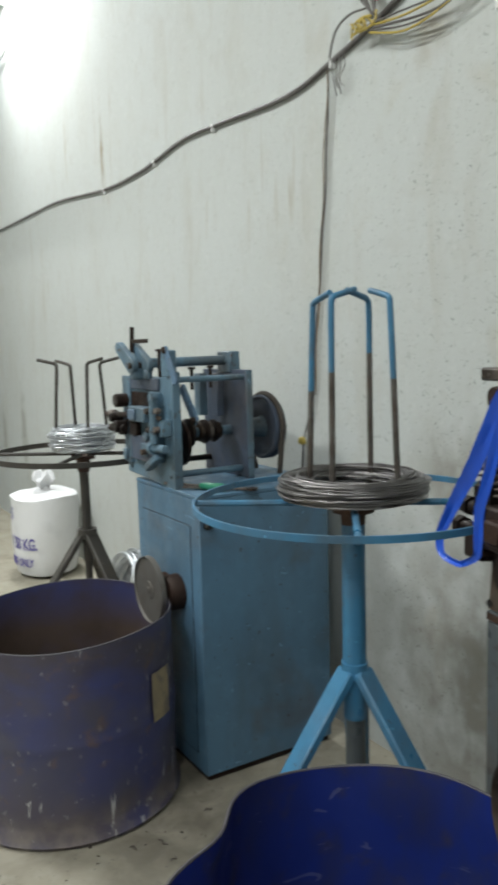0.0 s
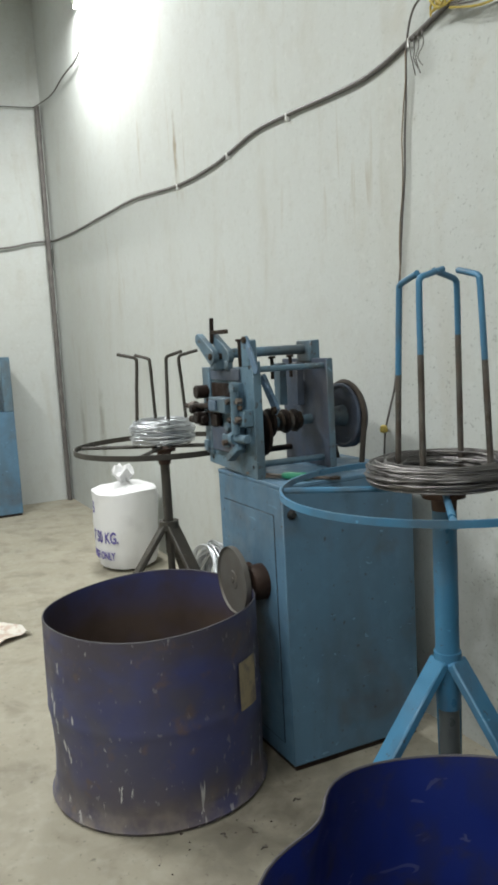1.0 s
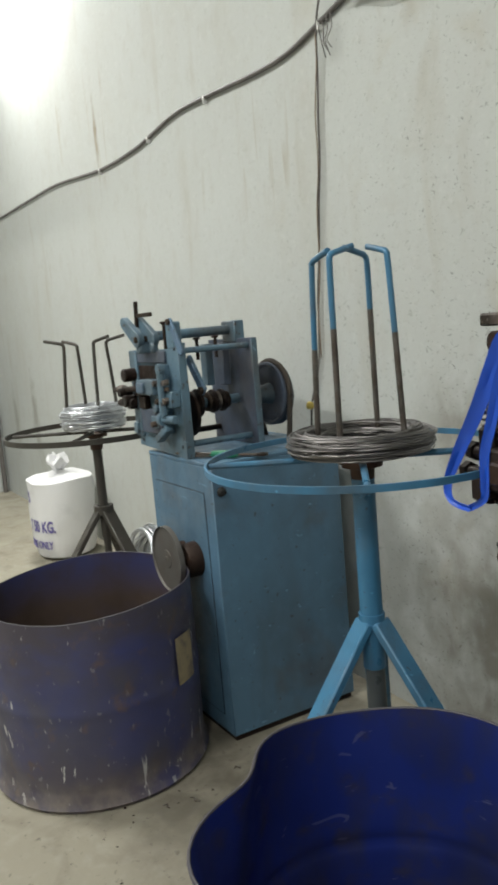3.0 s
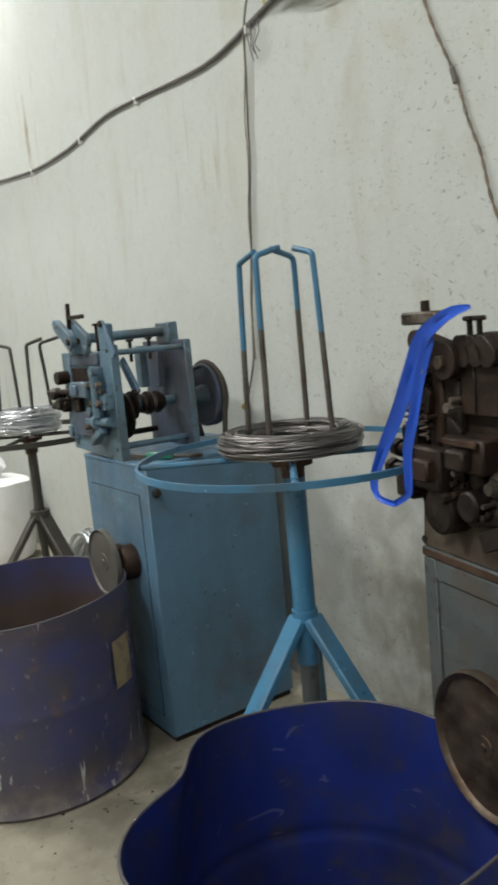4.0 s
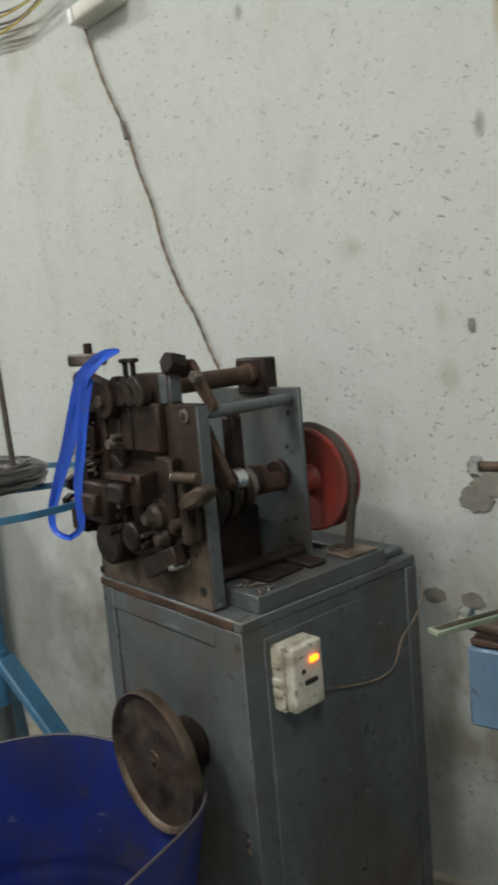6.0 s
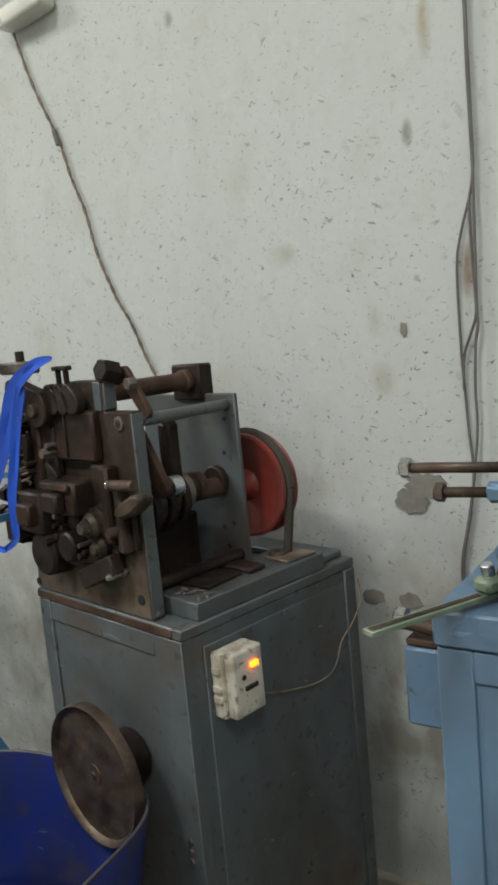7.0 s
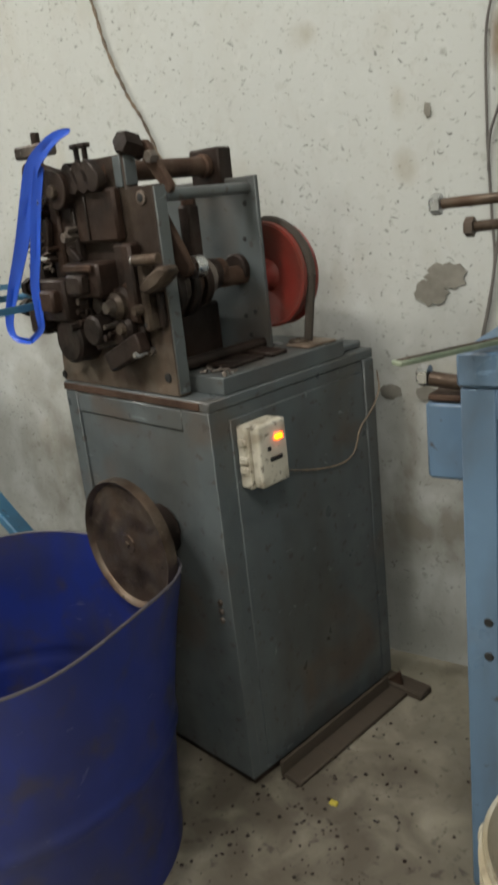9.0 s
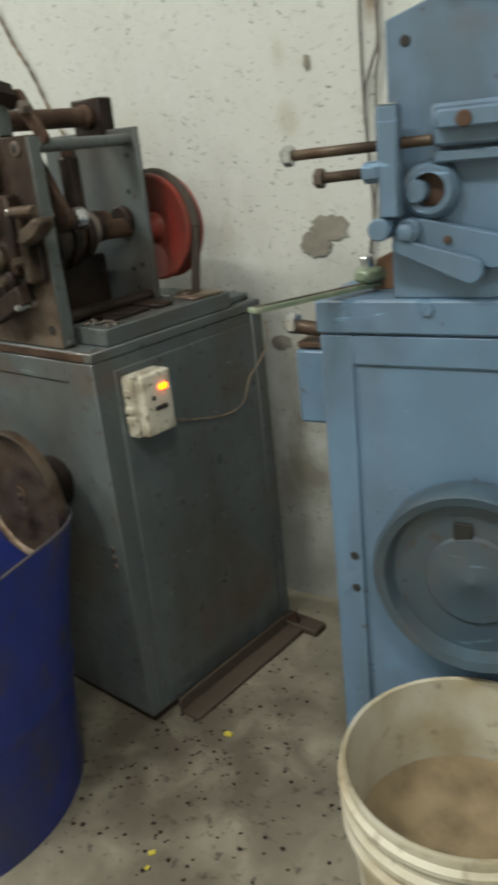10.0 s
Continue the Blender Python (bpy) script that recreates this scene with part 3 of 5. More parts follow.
for k in range(3):
    pts = [(-1.34, -0.05, 2.37 + 0.006 * k), (-1.37 - 0.01 * k, -0.055, 2.44), (-1.41 - 0.012 * k, -0.05, 2.49 + 0.01 * k), (-1.38, -0.055, 2.515), (-1.355 + 0.01 * k, -0.05, 2.45), (-1.335, -0.045, 2.38)]
    part("wire", sweep(B(), pts, 0.004, 6, 6), cable_skin, bundle, "dark wire loop")
part("wire", sweep(B(), [(-1.345, -0.055, 2.52), (-1.33, -0.055, 2.47), (-1.315, -0.05, 2.415)], 0.009, 8, 5), red_plastic, bundle, "red wire")
for k in range(5):
    dz = 0.016 * k
    pts = [(-1.36, -0.045, 2.36 - dz * 0.4), (-1.2, -0.05, 2.345 - dz * 0.9), (-1.05, -0.05, 2.335 - dz * 0.7 + 0.01 * math.sin(k * 2)), (-0.93, -0.05, 2.36 - dz * 0.3), (-0.84, -0.05, 2.40 + 0.01 * k), (-0.8, -0.05, 2.45 + 0.01 * k)]
    part("wire", sweep(B(), pts, 0.0028 + 0.0006 * (k % 3), 6, 6), (cable_skin, yellow_plastic, cable_skin, cable_skin, yellow_plastic)[k], bundle)
for k in range(4):
    x = -1.575 + 0.022 * k
    part("wire", sweep(B(), [(x, -0.03, 2.325), (x + 0.012, -0.035, 2.28), (x + 0.02 - 0.012 * k, -0.035, 2.25), (x + 0.03 - 0.01 * k, -0.03, 2.20 + 0.02 * (k % 2))], 0.0018, 6, 5), cable_skin, bundle)
t = thing("lamp_fitting", pose(-0.73, -0.045, 2.262, 0, 0, 0), "unlit dusty lamp fitting fixed to the wall", "wall lamp")
part("housing", bx(B(), -0.105, 0.045, -0.02, 0.042, -0.028, 0.020, 0.012, pose(0, 0, 0, 0, -8, 0), 3), tube_white, t)
part("end_cap", bx(B(), -0.128, -0.108, -0.018, 0.038, -0.024, 0.016, 0.006, pose(0, 0, 0, 0, -8, 0), 2), clip_white, t)
slack = [(-0.85, 2.235), (-0.815, 2.12), (-0.765, 2.0), (-0.724, 1.914), (-0.70, 1.82), (-0.666, 1.734), (-0.645, 1.65), (-0.616, 1.55), (-0.585, 1.48), (-0.551, 1.425), (-0.51, 1.33), (-0.47, 1.25), (-0.42, 1.10), (-0.37, 0.9)]
brown = thing("hanging_cable", Matrix.Identity(4), "worn brown twisted cable hanging slantwise down the wall", "cable")
for strand in (0, 1):
    way = []
    for k in range(len(slack) - 1):
        for f in range(6):
            x, z = (slack[k][i] + (slack[k + 1][i] - slack[k][i]) * f / 6 for i in (0, 1))
            a = (k * 6 + f) * 1.25 + math.pi * strand
            way.append((x + 0.0028 * math.cos(a) + 0.004 * noise.noise((0, 0, z * 9)), -0.009 + 0.0028 * math.sin(a), z))
    part("core", sweep(B(), way, 0.0023, 6, 2), brown_cable, brown)
part("tape", rod(B(), (-0.738, -0.010, 1.945), (-0.728, -0.010, 1.905), 0.0075), cable_skin, brown, "black insulating tape")
drops = (([(0.392, 2.7), (0.385, 1.941), (0.384, 1.828), (0.385, 1.664), (0.384, 1.618), (0.374, 1.58), (0.355, 1.52), (0.343, 1.448), (0.343, 1.278), (0.346, 1.203), (0.35, 1.112), (0.355, 1.019), (0.34, 0.925), (0.318, 0.808), (0.33, 0.7)], -0.010),
         ([(0.40, 2.7), (0.389, 1.941), (0.389, 1.827), (0.389, 1.664), (0.387, 1.618), (0.385, 1.516), (0.382, 1.405), (0.382, 1.337), (0.375, 1.291), (0.370, 1.202), (0.370, 1.121), (0.358, 1.019), (0.344, 0.925), (0.322, 0.808), (0.335, 0.7)], -0.016),
         ([(0.388, 1.66), (0.384, 1.618), (0.376, 1.579), (0.376, 1.517), (0.377, 1.45), (0.379, 1.36), (0.367, 1.321), (0.349, 1.27), (0.345, 1.2)], -0.013))
for pts, y in drops:
    cable_run("drop_cable", [(x, y, z) for x, z in pts], 0.0030, cable_skin, "thin black cable hanging down the wall")


def bare_patch(cx, cz, w, h, seed):
    r = random.Random(seed)
    bm = B()
    n, proud = 22, -0.003 - 0.0012 * (seed % 3)
    ring = [bm.verts.new((cx + w * math.cos(2 * math.pi * i / n) * r.uniform(0.78, 1.08), proud, cz + h * math.sin(2 * math.pi * i / n) * r.uniform(0.75, 1.08))) for i in range(n)]
    back = [bm.verts.new((v.co.x, -0.0005, v.co.z)) for v in ring]
    bm.faces.new(ring)
    for i in range(n):
        bm.faces.new((ring[i], ring[(i + 1) % n], back[(i + 1) % n], back[i]))
    return tagged(part("plaster_patch", bm, bare_plaster), "bare grey patch where the whitewash has flaked", "wall patch", "", "structure")


for a in ((0.245, 0.99, 0.05, 0.034, 1), (0.208, 0.955, 0.042, 0.03, 2), (0.10, 0.72, 0.03, 0.02, 3), (0.216, 1.336, 0.008, 0.017, 4), (0.19, 0.72, 0.03, 0.02, 8)):
    bare_patch(*a)


# ---- turned wheels ----
def handwheel(parent, c, r, depth, material, hub_r=0.04, name="handwheel", web=0.45, lip=0.02):
    """A disc wheel facing -y: rim, web and hub. c: centre of the front."""
    bm = B()
    d = depth
    turned(bm, [(0, d * web), (r - lip * 1.4, d * web), (r - lip, 0.0), (r - lip * 0.3, -0.004), (r, 0.004), (r, d), (r - 0.016, d), (r - 0.02, d * 0.7), (0, d * 0.7)], c, (0, 1, 0), 48)
    w = part(name, bm, material, parent)
    part("hub", turned(B(), [(0, d * web - 0.006), (hub_r * 0.3, d * web - 0.006), (hub_r * 0.34, d * web - 0.003), (hub_r, d * web - 0.002), (hub_r * 1.06, d * web + 0.001), (hub_r * 1.06, d + 0.05), (0, d + 0.05)], c, (0, 1, 0), 28), material, w)
    return w


def belt(parent, c, r, low, rl, thick=0.0075):
    """A V-belt round the pulley at c and a small one at low (x, z)."""
    x, y, z = c
    pts = []
    n = 16
    for i in range(n + 1):
        a = math.pi * i / n
        pts.append((x + r * math.cos(a), y, z + r * math.sin(a)))
    pts += [(low[0] - rl, y, low[1])] + [(low[0] + rl * math.cos(math.pi + math.pi * i / 8), y, low[1] + rl * math.sin(math.pi + math.pi * i / 8)) for i in range(1, 9)]
    pts.append(pts[0])
    return part("belt", sweep(B(), pts, thick, 8, 1), rubber, parent, "black rubber drive belt")


# ---- the far blue wire-forming machine ----
def cabinet(root, w, d, h, material, panel=True):
    """A sheet-steel cabinet, front on y = 0, right side on x = 0: body, front and side panels, plinth."""
    c = part("cabinet", bx(B(), -w, 0, 0.0, d, 0.02, h, 0.003), material, root)
    if panel:
        # black sheet showing round the panel edge, in place of the gap's shade
        part("seam", bx(B(), -w + 0.0425, -0.0575, -0.0015, 0.004, 0.0775, h - 0.0875, 0), black_hole, c, "black sheet standing in for the shaded gap round the panel")
        part("front_panel", bx(B(), -w + 0.045, -0.06, -0.003, 0.004, 0.08, h - 0.09, 0.001), material, c)
    part("plinth", bx(B(), -w + 0.008, -0.008, 0.008, d - 0.008, 0.0, 0.03, 0.002), grease_iron, c)
    return c


root = thing("forming_machine", pose(-1.515, -0.613, 0), "blue wire-forming machine on a blue steel cabinet", "machine", "wire-forming machines")
c = cabinet(root, 0.468, 0.498, 0.925, blue_cab)
part("top_plate", bx(B(), -0.469, 0.001, -0.001, 0.499, 0.925, 0.937, 0.002), blue_cab, c)
part("bolt", turned(B(), [(0, 0.016), (0.010, 0.014), (0.014, 0.006), (0.016, 0)], (0.004, 0.03, 0.845), (1, 0, 0), 14), black_hole, c, "black knob")
part("front_plate", plate_outline(B(), [(-0.535, 0.955), (-0.152, 0.935), (-0.152, 1.318), (-0.225, 1.318), (-0.225, 1.30), (-0.535, 1.298)], 0.0, 0.030), blue_head, root)
part("back_plate", bx(B(), -0.50, -0.192, 0.30, 0.325, 0.937, 1.312, 0.002), dark_blue, root)
# edge strip in a paler blue than the plate's front face
part("plate_edge", bx(B(), -0.193, -0.188, 0.301, 0.324, 0.94, 1.31, 0.001), blue_head, root, "pale right edge of the back plate")
part("bracket", bx(B(), -0.382, -0.284, 0.295, 0.335, 1.300, 1.376, 0.004), blue_head, root)
part("top_bar", rod(B(), (-0.335, 0.0, 1.345), (-0.335, 0.30, 1.345), 0.017), blue_head, root)
part("tie_bar", rod(B(), (-0.168, 0.03, 1.292), (-0.212, 0.30, 1.288), 0.010), blue_head, root)
part("tie_bar", rod(B(), (-0.180, 0.03, 0.982), (-0.235, 0.30, 0.970), 0.011), blue_head, root)
part("tie_bar", rod(B(), (-0.46, 0.03, 0.985), (-0.46, 0.30, 0.985), 0.011), grease_iron, root)
part("camshaft", rod(B(), (-0.315, -0.03, 1.10), (-0.305, 0.45, 1.098), 0.017), blue_head, root)
for y, r, m in ((0.10, 0.080, grease_brown), (0.135, 0.050, grease_iron), (0.175, 0.034, worn_steel), (0.195, 0.042, grease_iron), (0.213, 0.034, oily_steel), (0.232, 0.040, grease_iron), (0.25, 0.030, worn_steel)):
    part("cam", turned(B(), [(0, -0.007), (r - 0.003, -0.007), (r, -0.005), (r, 0.005), (r - 0.003, 0.007), (0, 0.007)], (-0.311, y, 1.10 if r < 0.06 else 1.068), (0, 1, 0), 30), m, root)
part("lever", bx(B(), -0.017, 0.017, -0.007, 0.007, -0.075, 0.075, 0.003, pose(-0.212, 0.09, 1.206, 0, -40, 0)), pale_blue, root, "bare pale blue rocker lever")
part("lever_pin", nut(B(), (-0.166, 0.083, 1.155), (0, -1, 0), 0.014, 0.012), worn_steel, root)
for x, y, m in ((-0.40, 0.22, blue_head), (-0.33, 0.25, dark_blue)):
    part("column", bx(B(), x - 0.022, x + 0.022, y, y + 0.03, 1.15, 1.30, 0.003), m, root)
for x, y in ((-0.205, 0.10), (-0.26, 0.20)):
    sc = part("screw", rod(B(), (x, y, 1.255), (x, y, 1.325), 0.006), grease_iron, root)
    part("head", rod(B(), (x, y, 1.322), (x, y, 1.330), 0.013, 12), grease_iron, sc)
pl = part("pulley", turned(B(), [(0, 0.012), (0.05, 0.012), (0.10, 0.008), (0.108, 0.0), (0.116, 0.002), (0.117, 0.010), (0.106, 0.018), (0.106, 0.030), (0.117, 0.038), (0.114, 0.044), (0, 0.042)], (-0.306, 0.42, 1.099), (0, 1, 0), 56), dark_blue, root)
part("hub", turned(B(), [(0, -0.07), (0.028, -0.07), (0.034, -0.01), (0.040, 0.014), (0, 0.014)], (-0.306, 0.42, 1.099), (0, 1, 0), 28), blue_head, pl)
part("key_cap", rod(B(), (-0.306, 0.462, 1.099), (-0.306, 0.50, 1.099), 0.03, 8), blue_head, pl)
belt(root, (-0.306, 0.444, 1.099), 0.120, (-0.28, 0.80), 0.045, 0.010)
part("motor_guard", bx(B(), -0.40, -0.2, 0.42, 0.46, 0.70, 0.925, 0.003), blue_cab, root)
# slides and tooling on the front
# the thin dark plate near z 1.22 stands in for a shaded recess
for a in ((-0.538, -0.478, -0.010, 0.0, 0.99, 1.30, blue_head), (-0.470, -0.300, -0.006, 0.0, 1.196, 1.246, grease_iron), (-0.470, -0.240, -0.008, 0.0, 1.255, 1.296, dark_blue), (-0.400, -0.270, -0.050, 0.0, 1.150, 1.200, blue_head), (-0.385, -0.330, -0.060, -0.050, 1.156, 1.192, pale_blue),
          (-0.470, -0.410, -0.030, 0.0, 1.140, 1.190, grease_iron), (-0.460, -0.290, -0.018, 0.0, 1.010, 1.095, dark_blue), (-0.455, -0.400, -0.024, -0.002, 1.095, 1.140, grease_iron), (-0.262, -0.225, -0.020, 0.0, 1.02, 1.25, blue_head), (-0.205, -0.160, -0.035, 0.0, 1.110, 1.165, blue_head), (-0.195, -0.165, -0.042, -0.035, 1.165, 1.180, worn_steel),
          (-0.540, -0.505, -0.035, 0.0, 1.09, 1.13, grease_iron), (-0.530, -0.500, -0.022, 0.0, 1.00, 1.04, blue_head), (-0.36, -0.31, -0.026, -0.016, 1.03, 1.075, blue_head)):
    part("slide", bx(B(), *a[:6], 0.003), a[6], root)
part("clamp_arm", bx(B(), -0.052, 0.052, -0.03, 0.0, -0.012, 0.012, 0.003, pose(-0.255, -0.012, 1.020, 0, -28, 0)), blue_head, root)
part("clamp_knob", rod(B(), (-0.232, -0.035, 1.070), (-0.152, -0.030, 1.072), 0.014), blue_head, root)
part("clamp_ring", turned(B(), [(0.012, -0.012), (0.022, -0.012), (0.022, 0.012), (0.012, 0.012)], (-0.236, -0.035, 1.070), (1, 0, 0), 18, True), blue_head, root)
part("adjuster", rod(B(), (-0.206, -0.045, 1.085), (-0.203, -0.045, 1.235), 0.013), blue_head, root)
part("adjuster_eye", turned(B(), [(0, -0.01), (0.017, -0.01), (0.019, 0), (0.017, 0.01), (0, 0.01)], (-0.203, -0.045, 1.238), (0, 1, 0), 18), blue_head, root)
for x, z, r in ((-0.503, 1.214, 0.024), (-0.520, 1.120, 0.022), (-0.560, 1.150, 0.016)):
    part("feed_roll", rod(B(), (x, -0.055, z), (x, 0.02, z), r), grease_iron, root)
part("feed_shaft", rod(B(), (-0.655, -0.03, 1.157), (-0.40, -0.03, 1.168), 0.010), grease_iron, root)
part("feed_collar", rod(B(), (-0.60, -0.03, 1.160), (-0.565, -0.03, 1.161), 0.017), oily_steel, root)
part("feed_shaft", rod(B(), (-0.610, -0.03, 1.110), (-0.48, -0.03, 1.115), 0.014), grease_iron, root)
for x, z in ((-0.255, 1.19), (-0.185, 1.135), (-0.175, 1.195), (-0.245, 1.13), (-0.345, 1.175), (-0.30, 1.05)):
    part("nut", nut(B(), (x, -0.035, z), (0, -1, 0), 0.011, 0.018), oily_steel, root)
for x, z in ((-0.18, 0.975), (-0.50, 0.975), (-0.175, 1.30)):
    part("hole", rod(B(), (x, -0.001, z), (x, 0.003, z), 0.007, 12), black_hole, root)
part("top_lever", link_arm(B(), (-0.468, 1.398), (-0.365, 1.336), 0.020, 0.027, -0.050, -0.028), blue_head, root)
part("top_lever", link_arm(B(), (-0.418, 1.400), (-0.315, 1.336), 0.017, 0.025, -0.015, 0.005), blue_head, root)
part("lever_pin", rod(B(), (-0.360, -0.058, 1.338), (-0.350, 0.012, 1.338), 0.011), worn_steel, root)
part("clevis", bx(B(), -0.385, -0.345, -0.045, 0.0, 1.290, 1.330, 0.006), blue_head, root)
part("clevis", bx(B(), -0.330, -0.300, -0.020, 0.005, 1.290, 1.325, 0.006), blue_head, root)
part("screw", rod(B(), (-0.412, -0.02, 1.38), (-0.403, -0.02, 1.468), 0.0075), grease_iron, root)
part("wing", bx(B(), -0.395, -0.285, -0.028, -0.014, 1.412, 1.426, 0.002), worn_steel, root)
sc = part("screw", rod(B(), (-0.258, 0.01, 1.30), (-0.258, 0.01, 1.388), 0.006), grease_iron, root)
part("head", rod(B(), (-0.258, 0.01, 1.384), (-0.258, 0.01, 1.392), 0.013, 12), grease_iron, sc)
part("clamp_block", bx(B(), -0.226, -0.166, -0.002, 0.028, 1.300, 1.388, 0.005), blue_head, root)
part("clamp_strap", link_arm(B(), (-0.168, 1.388), (-0.108, 1.292), 0.013, 0.013, -0.014, -0.004), pale_blue, root)
part("strap_pin", nut(B(), (-0.168, -0.014, 1.388), (0, -1, 0), 0.012, 0.008), worn_steel, root)
handwheel(root, (-0.235, -0.075, 0.597), 0.113, 0.014, disc_grey, 0.03, web=0.2, lip=0.004)
part("wheel_boss", rod(B(), (-0.235, -0.06, 0.597), (-0.235, 0.0, 0.597), 0.05), rust_rod, root)
part("slot_cover", turned(B(), [(0, 0.05), (0.05, 0.05), (0.058, 0.04), (0.06, 0.0), (0, 0.0)], (-0.155, 0.0, 0.60), (0, -1, 0), 24), grease_brown, root)
t = thing("screwdriver", pose(-1.62, -0.55, 0.945, 0, 0, 28), "screwdriver with a green handle lying on the cabinet", "tool")
part("handle", turned(B(), [(0, 0), (0.010, 0.004), (0.013, 0.03), (0.013, 0.09), (0.009, 0.10), (0, 0.10)], (0.0, 0, 0.006), (1, 0, 0), 12), green_handle, t)
part("blade", rod(B(), (0.0, 0, 0.006), (-0.14, 0, 0.006), 0.004), oily_steel, t)
t = thing("spanner", pose(-1.60, -0.52, 0.940, 0, 0, 40), "oily steel spanner lying on the cabinet", "tool")
part("bar", bx(B(), -0.11, 0.13, -0.009, 0.009, 0.0, 0.007, 0.002), oily_steel, t)
part("jaw", turned(B(), [(0.008, 0), (0.018, 0), (0.018, 0.008), (0.008, 0.008)], (0.14, 0, 0), (0, 0, 1), 12, True), oily_steel, t)


# ---- wire stands ----
def wire_stand(x, y, ring_z, ring_r, turn, prong_turn, material, prong_mat, tip_mat, prong_h, hub_z, label, out=False, collar_r=0.032, post_r=0.028, hoop_h=0.0075):
    """A three-legged stand with a turning hoop, four bent prongs and a coil of wire on it."""
    t = thing("wire_stand", pose(x, y, 0, 0, 0, 0), label, "wire stand", "wire stands")
    part("column", rod(B(), (0, 0, hub_z - 0.12), (0, 0, ring_z - 0.05), post_r, 24, 0.05), material, t)
    part("inner_post", rod(B(), (0, 0, 0.06), (0, 0, hub_z - 0.11), post_r - 0.004, 20, 0.05), dark_paint if material is dark_paint else grey_green, t)
    part("bearing", turned(B(), [(0, -0.08), (0.026, -0.08), (0.03, -0.03), (0.05, -0.025), (0.05, -0.01), (0, -0.01)], (0, 0, ring_z), (0, 0, 1), 24), rust_rod, t)
    part("collar", turned(B(), [(0.028, -0.02), (collar_r, -0.02), (collar_r, 0.02), (0.028, 0.02)], (0, 0, hub_z), (0, 0, 1), 24, True), material, t)
    for k in range(3):
        a = radians(turn + 120 * k)
        u = Vector((math.cos(a), math.sin(a), 0))
        top, low = u * 0.02 + Vector((0, 0, hub_z)), u * 0.42 + Vector((0, 0, 0.02))
        way = low - top
        m = Matrix.Translation((top + low) / 2) @ way.to_track_quat("Z", "Y").to_matrix().to_4x4()
        bm = bx(B(), -0.031, 0.031, -0.011, 0.011, -way.length / 2, way.length / 2, 0.004)
        bm.transform(m)
        part("leg", bm, material, t)
    hoop = part("hoop", turned(B(), [(ring_r - 0.003, -hoop_h), (ring_r + 0.003, -hoop_h), (ring_r + 0.003, hoop_h), (ring_r - 0.003, hoop_h)], (0, 0, ring_z), (0, 0, 1), 72, True), material, t)
    for k in range(4):
        a = radians(turn + 33 + 90 * k)
        part("spoke", rod(B(), (0.03 * math.cos(a), 0.03 * math.sin(a), ring_z - 0.004), (ring_r * math.cos(a), ring_r * math.sin(a), ring_z - 0.004), 0.008, 8), material, hoop)
    for k in range(4):
        a = radians(prong_turn + 90 * k)
        u, v = Vector((math.cos(a), math.sin(a), 0)), Vector((-math.sin(a), math.cos(a), 0))
        base, top = u * 0.112 + Vector((0, 0, ring_z)), u * 0.088 + v * (0.016 if k % 2 else -0.008) + Vector((0, 0, prong_h - 0.008 * (k == 1)))
        mid = base.lerp(top, (0.72, 0.55, 0.64, 0.6)[k])
        pr = part("prong", sweep(B(), [base, base.lerp(top, 0.3), mid], 0.0072, 10, 2), prong_mat, t, "bare dark steel lower half of the prong")
        inward = (-u + v * (0.75 if k % 2 else 0.25)).normalized()
        if out:
            inward = (u + v * (0.7 if k % 2 else -0.7)).normalized()
        part("prong_tip", sweep(B(), [mid, top - Vector((0, 0, 0.03)), top - Vector((0, 0, 0.008)) + inward * 0.006, top + inward * 0.03, top + inward * 0.085 + Vector((0, 0, 0.012))], 0.0072, 10, 4), tip_mat, pr)
    return t


def wire_coil(x, y, z, r0, r1, h, material, turns, seed, label, gauge=0.003, lean=0.0):
    """Loose turns of wire lying on one another."""
    t = thing("wire_coil", pose(x, y, z, lean), label, "wire coil")
    r = random.Random(seed)
    for k in range(turns):
        rr = r.uniform(r0, r1)
        zz = gauge + (h - 2 * gauge) * r.random() * (1 - 0.55 * abs((rr - r0) / (r1 - r0) - 0.45))
        a0, ex = r.random() * 6.28, r.uniform(0, 0.012)
        tx, ty = r.uniform(-0.04, 0.04), r.uniform(-0.04, 0.04)
        pts = []
        for i in range(41):
            a = a0 + 2 * math.pi * i / 40
            q = rr + ex * math.sin(2 * a + a0) + 0.004 * math.sin(5 * a + k)
            pts.append((q * math.cos(a), q * math.sin(a), max(gauge, zz + tx * q * math.cos(a) + ty * q * math.sin(a))))
        part("strand", sweep(B(), pts, gauge, 6, 1), material, t)
    return t


STAND = (-0.81, -0.572)
wire_stand(STAND[0], STAND[1], 1.032, 0.372, 20, 118, bright_blue, prong_steel, bright_blue, 1.505, 0.62, "bright blue three-legged wire stand with a hoop")
wire_coil(STAND[0], STAND[1], 1.045, 0.098, 0.172, 0.056, wire_steel, 190, 3, "grey steel wire coil on the blue stand", 0.0018)
STAND2 = (-2.57, -0.60)
wire_stand(STAND2[0], STAND2[1], 0.965, 0.372, 20, 82, dark_paint, dark_paint, dark_paint, 1.345, 0.62, "dark three-legged wire stand with a hoop", True, 0.042, 0.020, 0.011)
wire_coil(STAND2[0], STAND2[1], 0.978, 0.085, 0.135, 0.105, galvanised, 150, 5, "bright galvanised wire coil on the dark stand", 0.0024)
wire_coil(-3.02, -0.175, 0.185, 0.12, 0.19, 0.13, galvanised, 60, 9, "bright galvanised wire coil leaning on the wall", 0.004, 72)


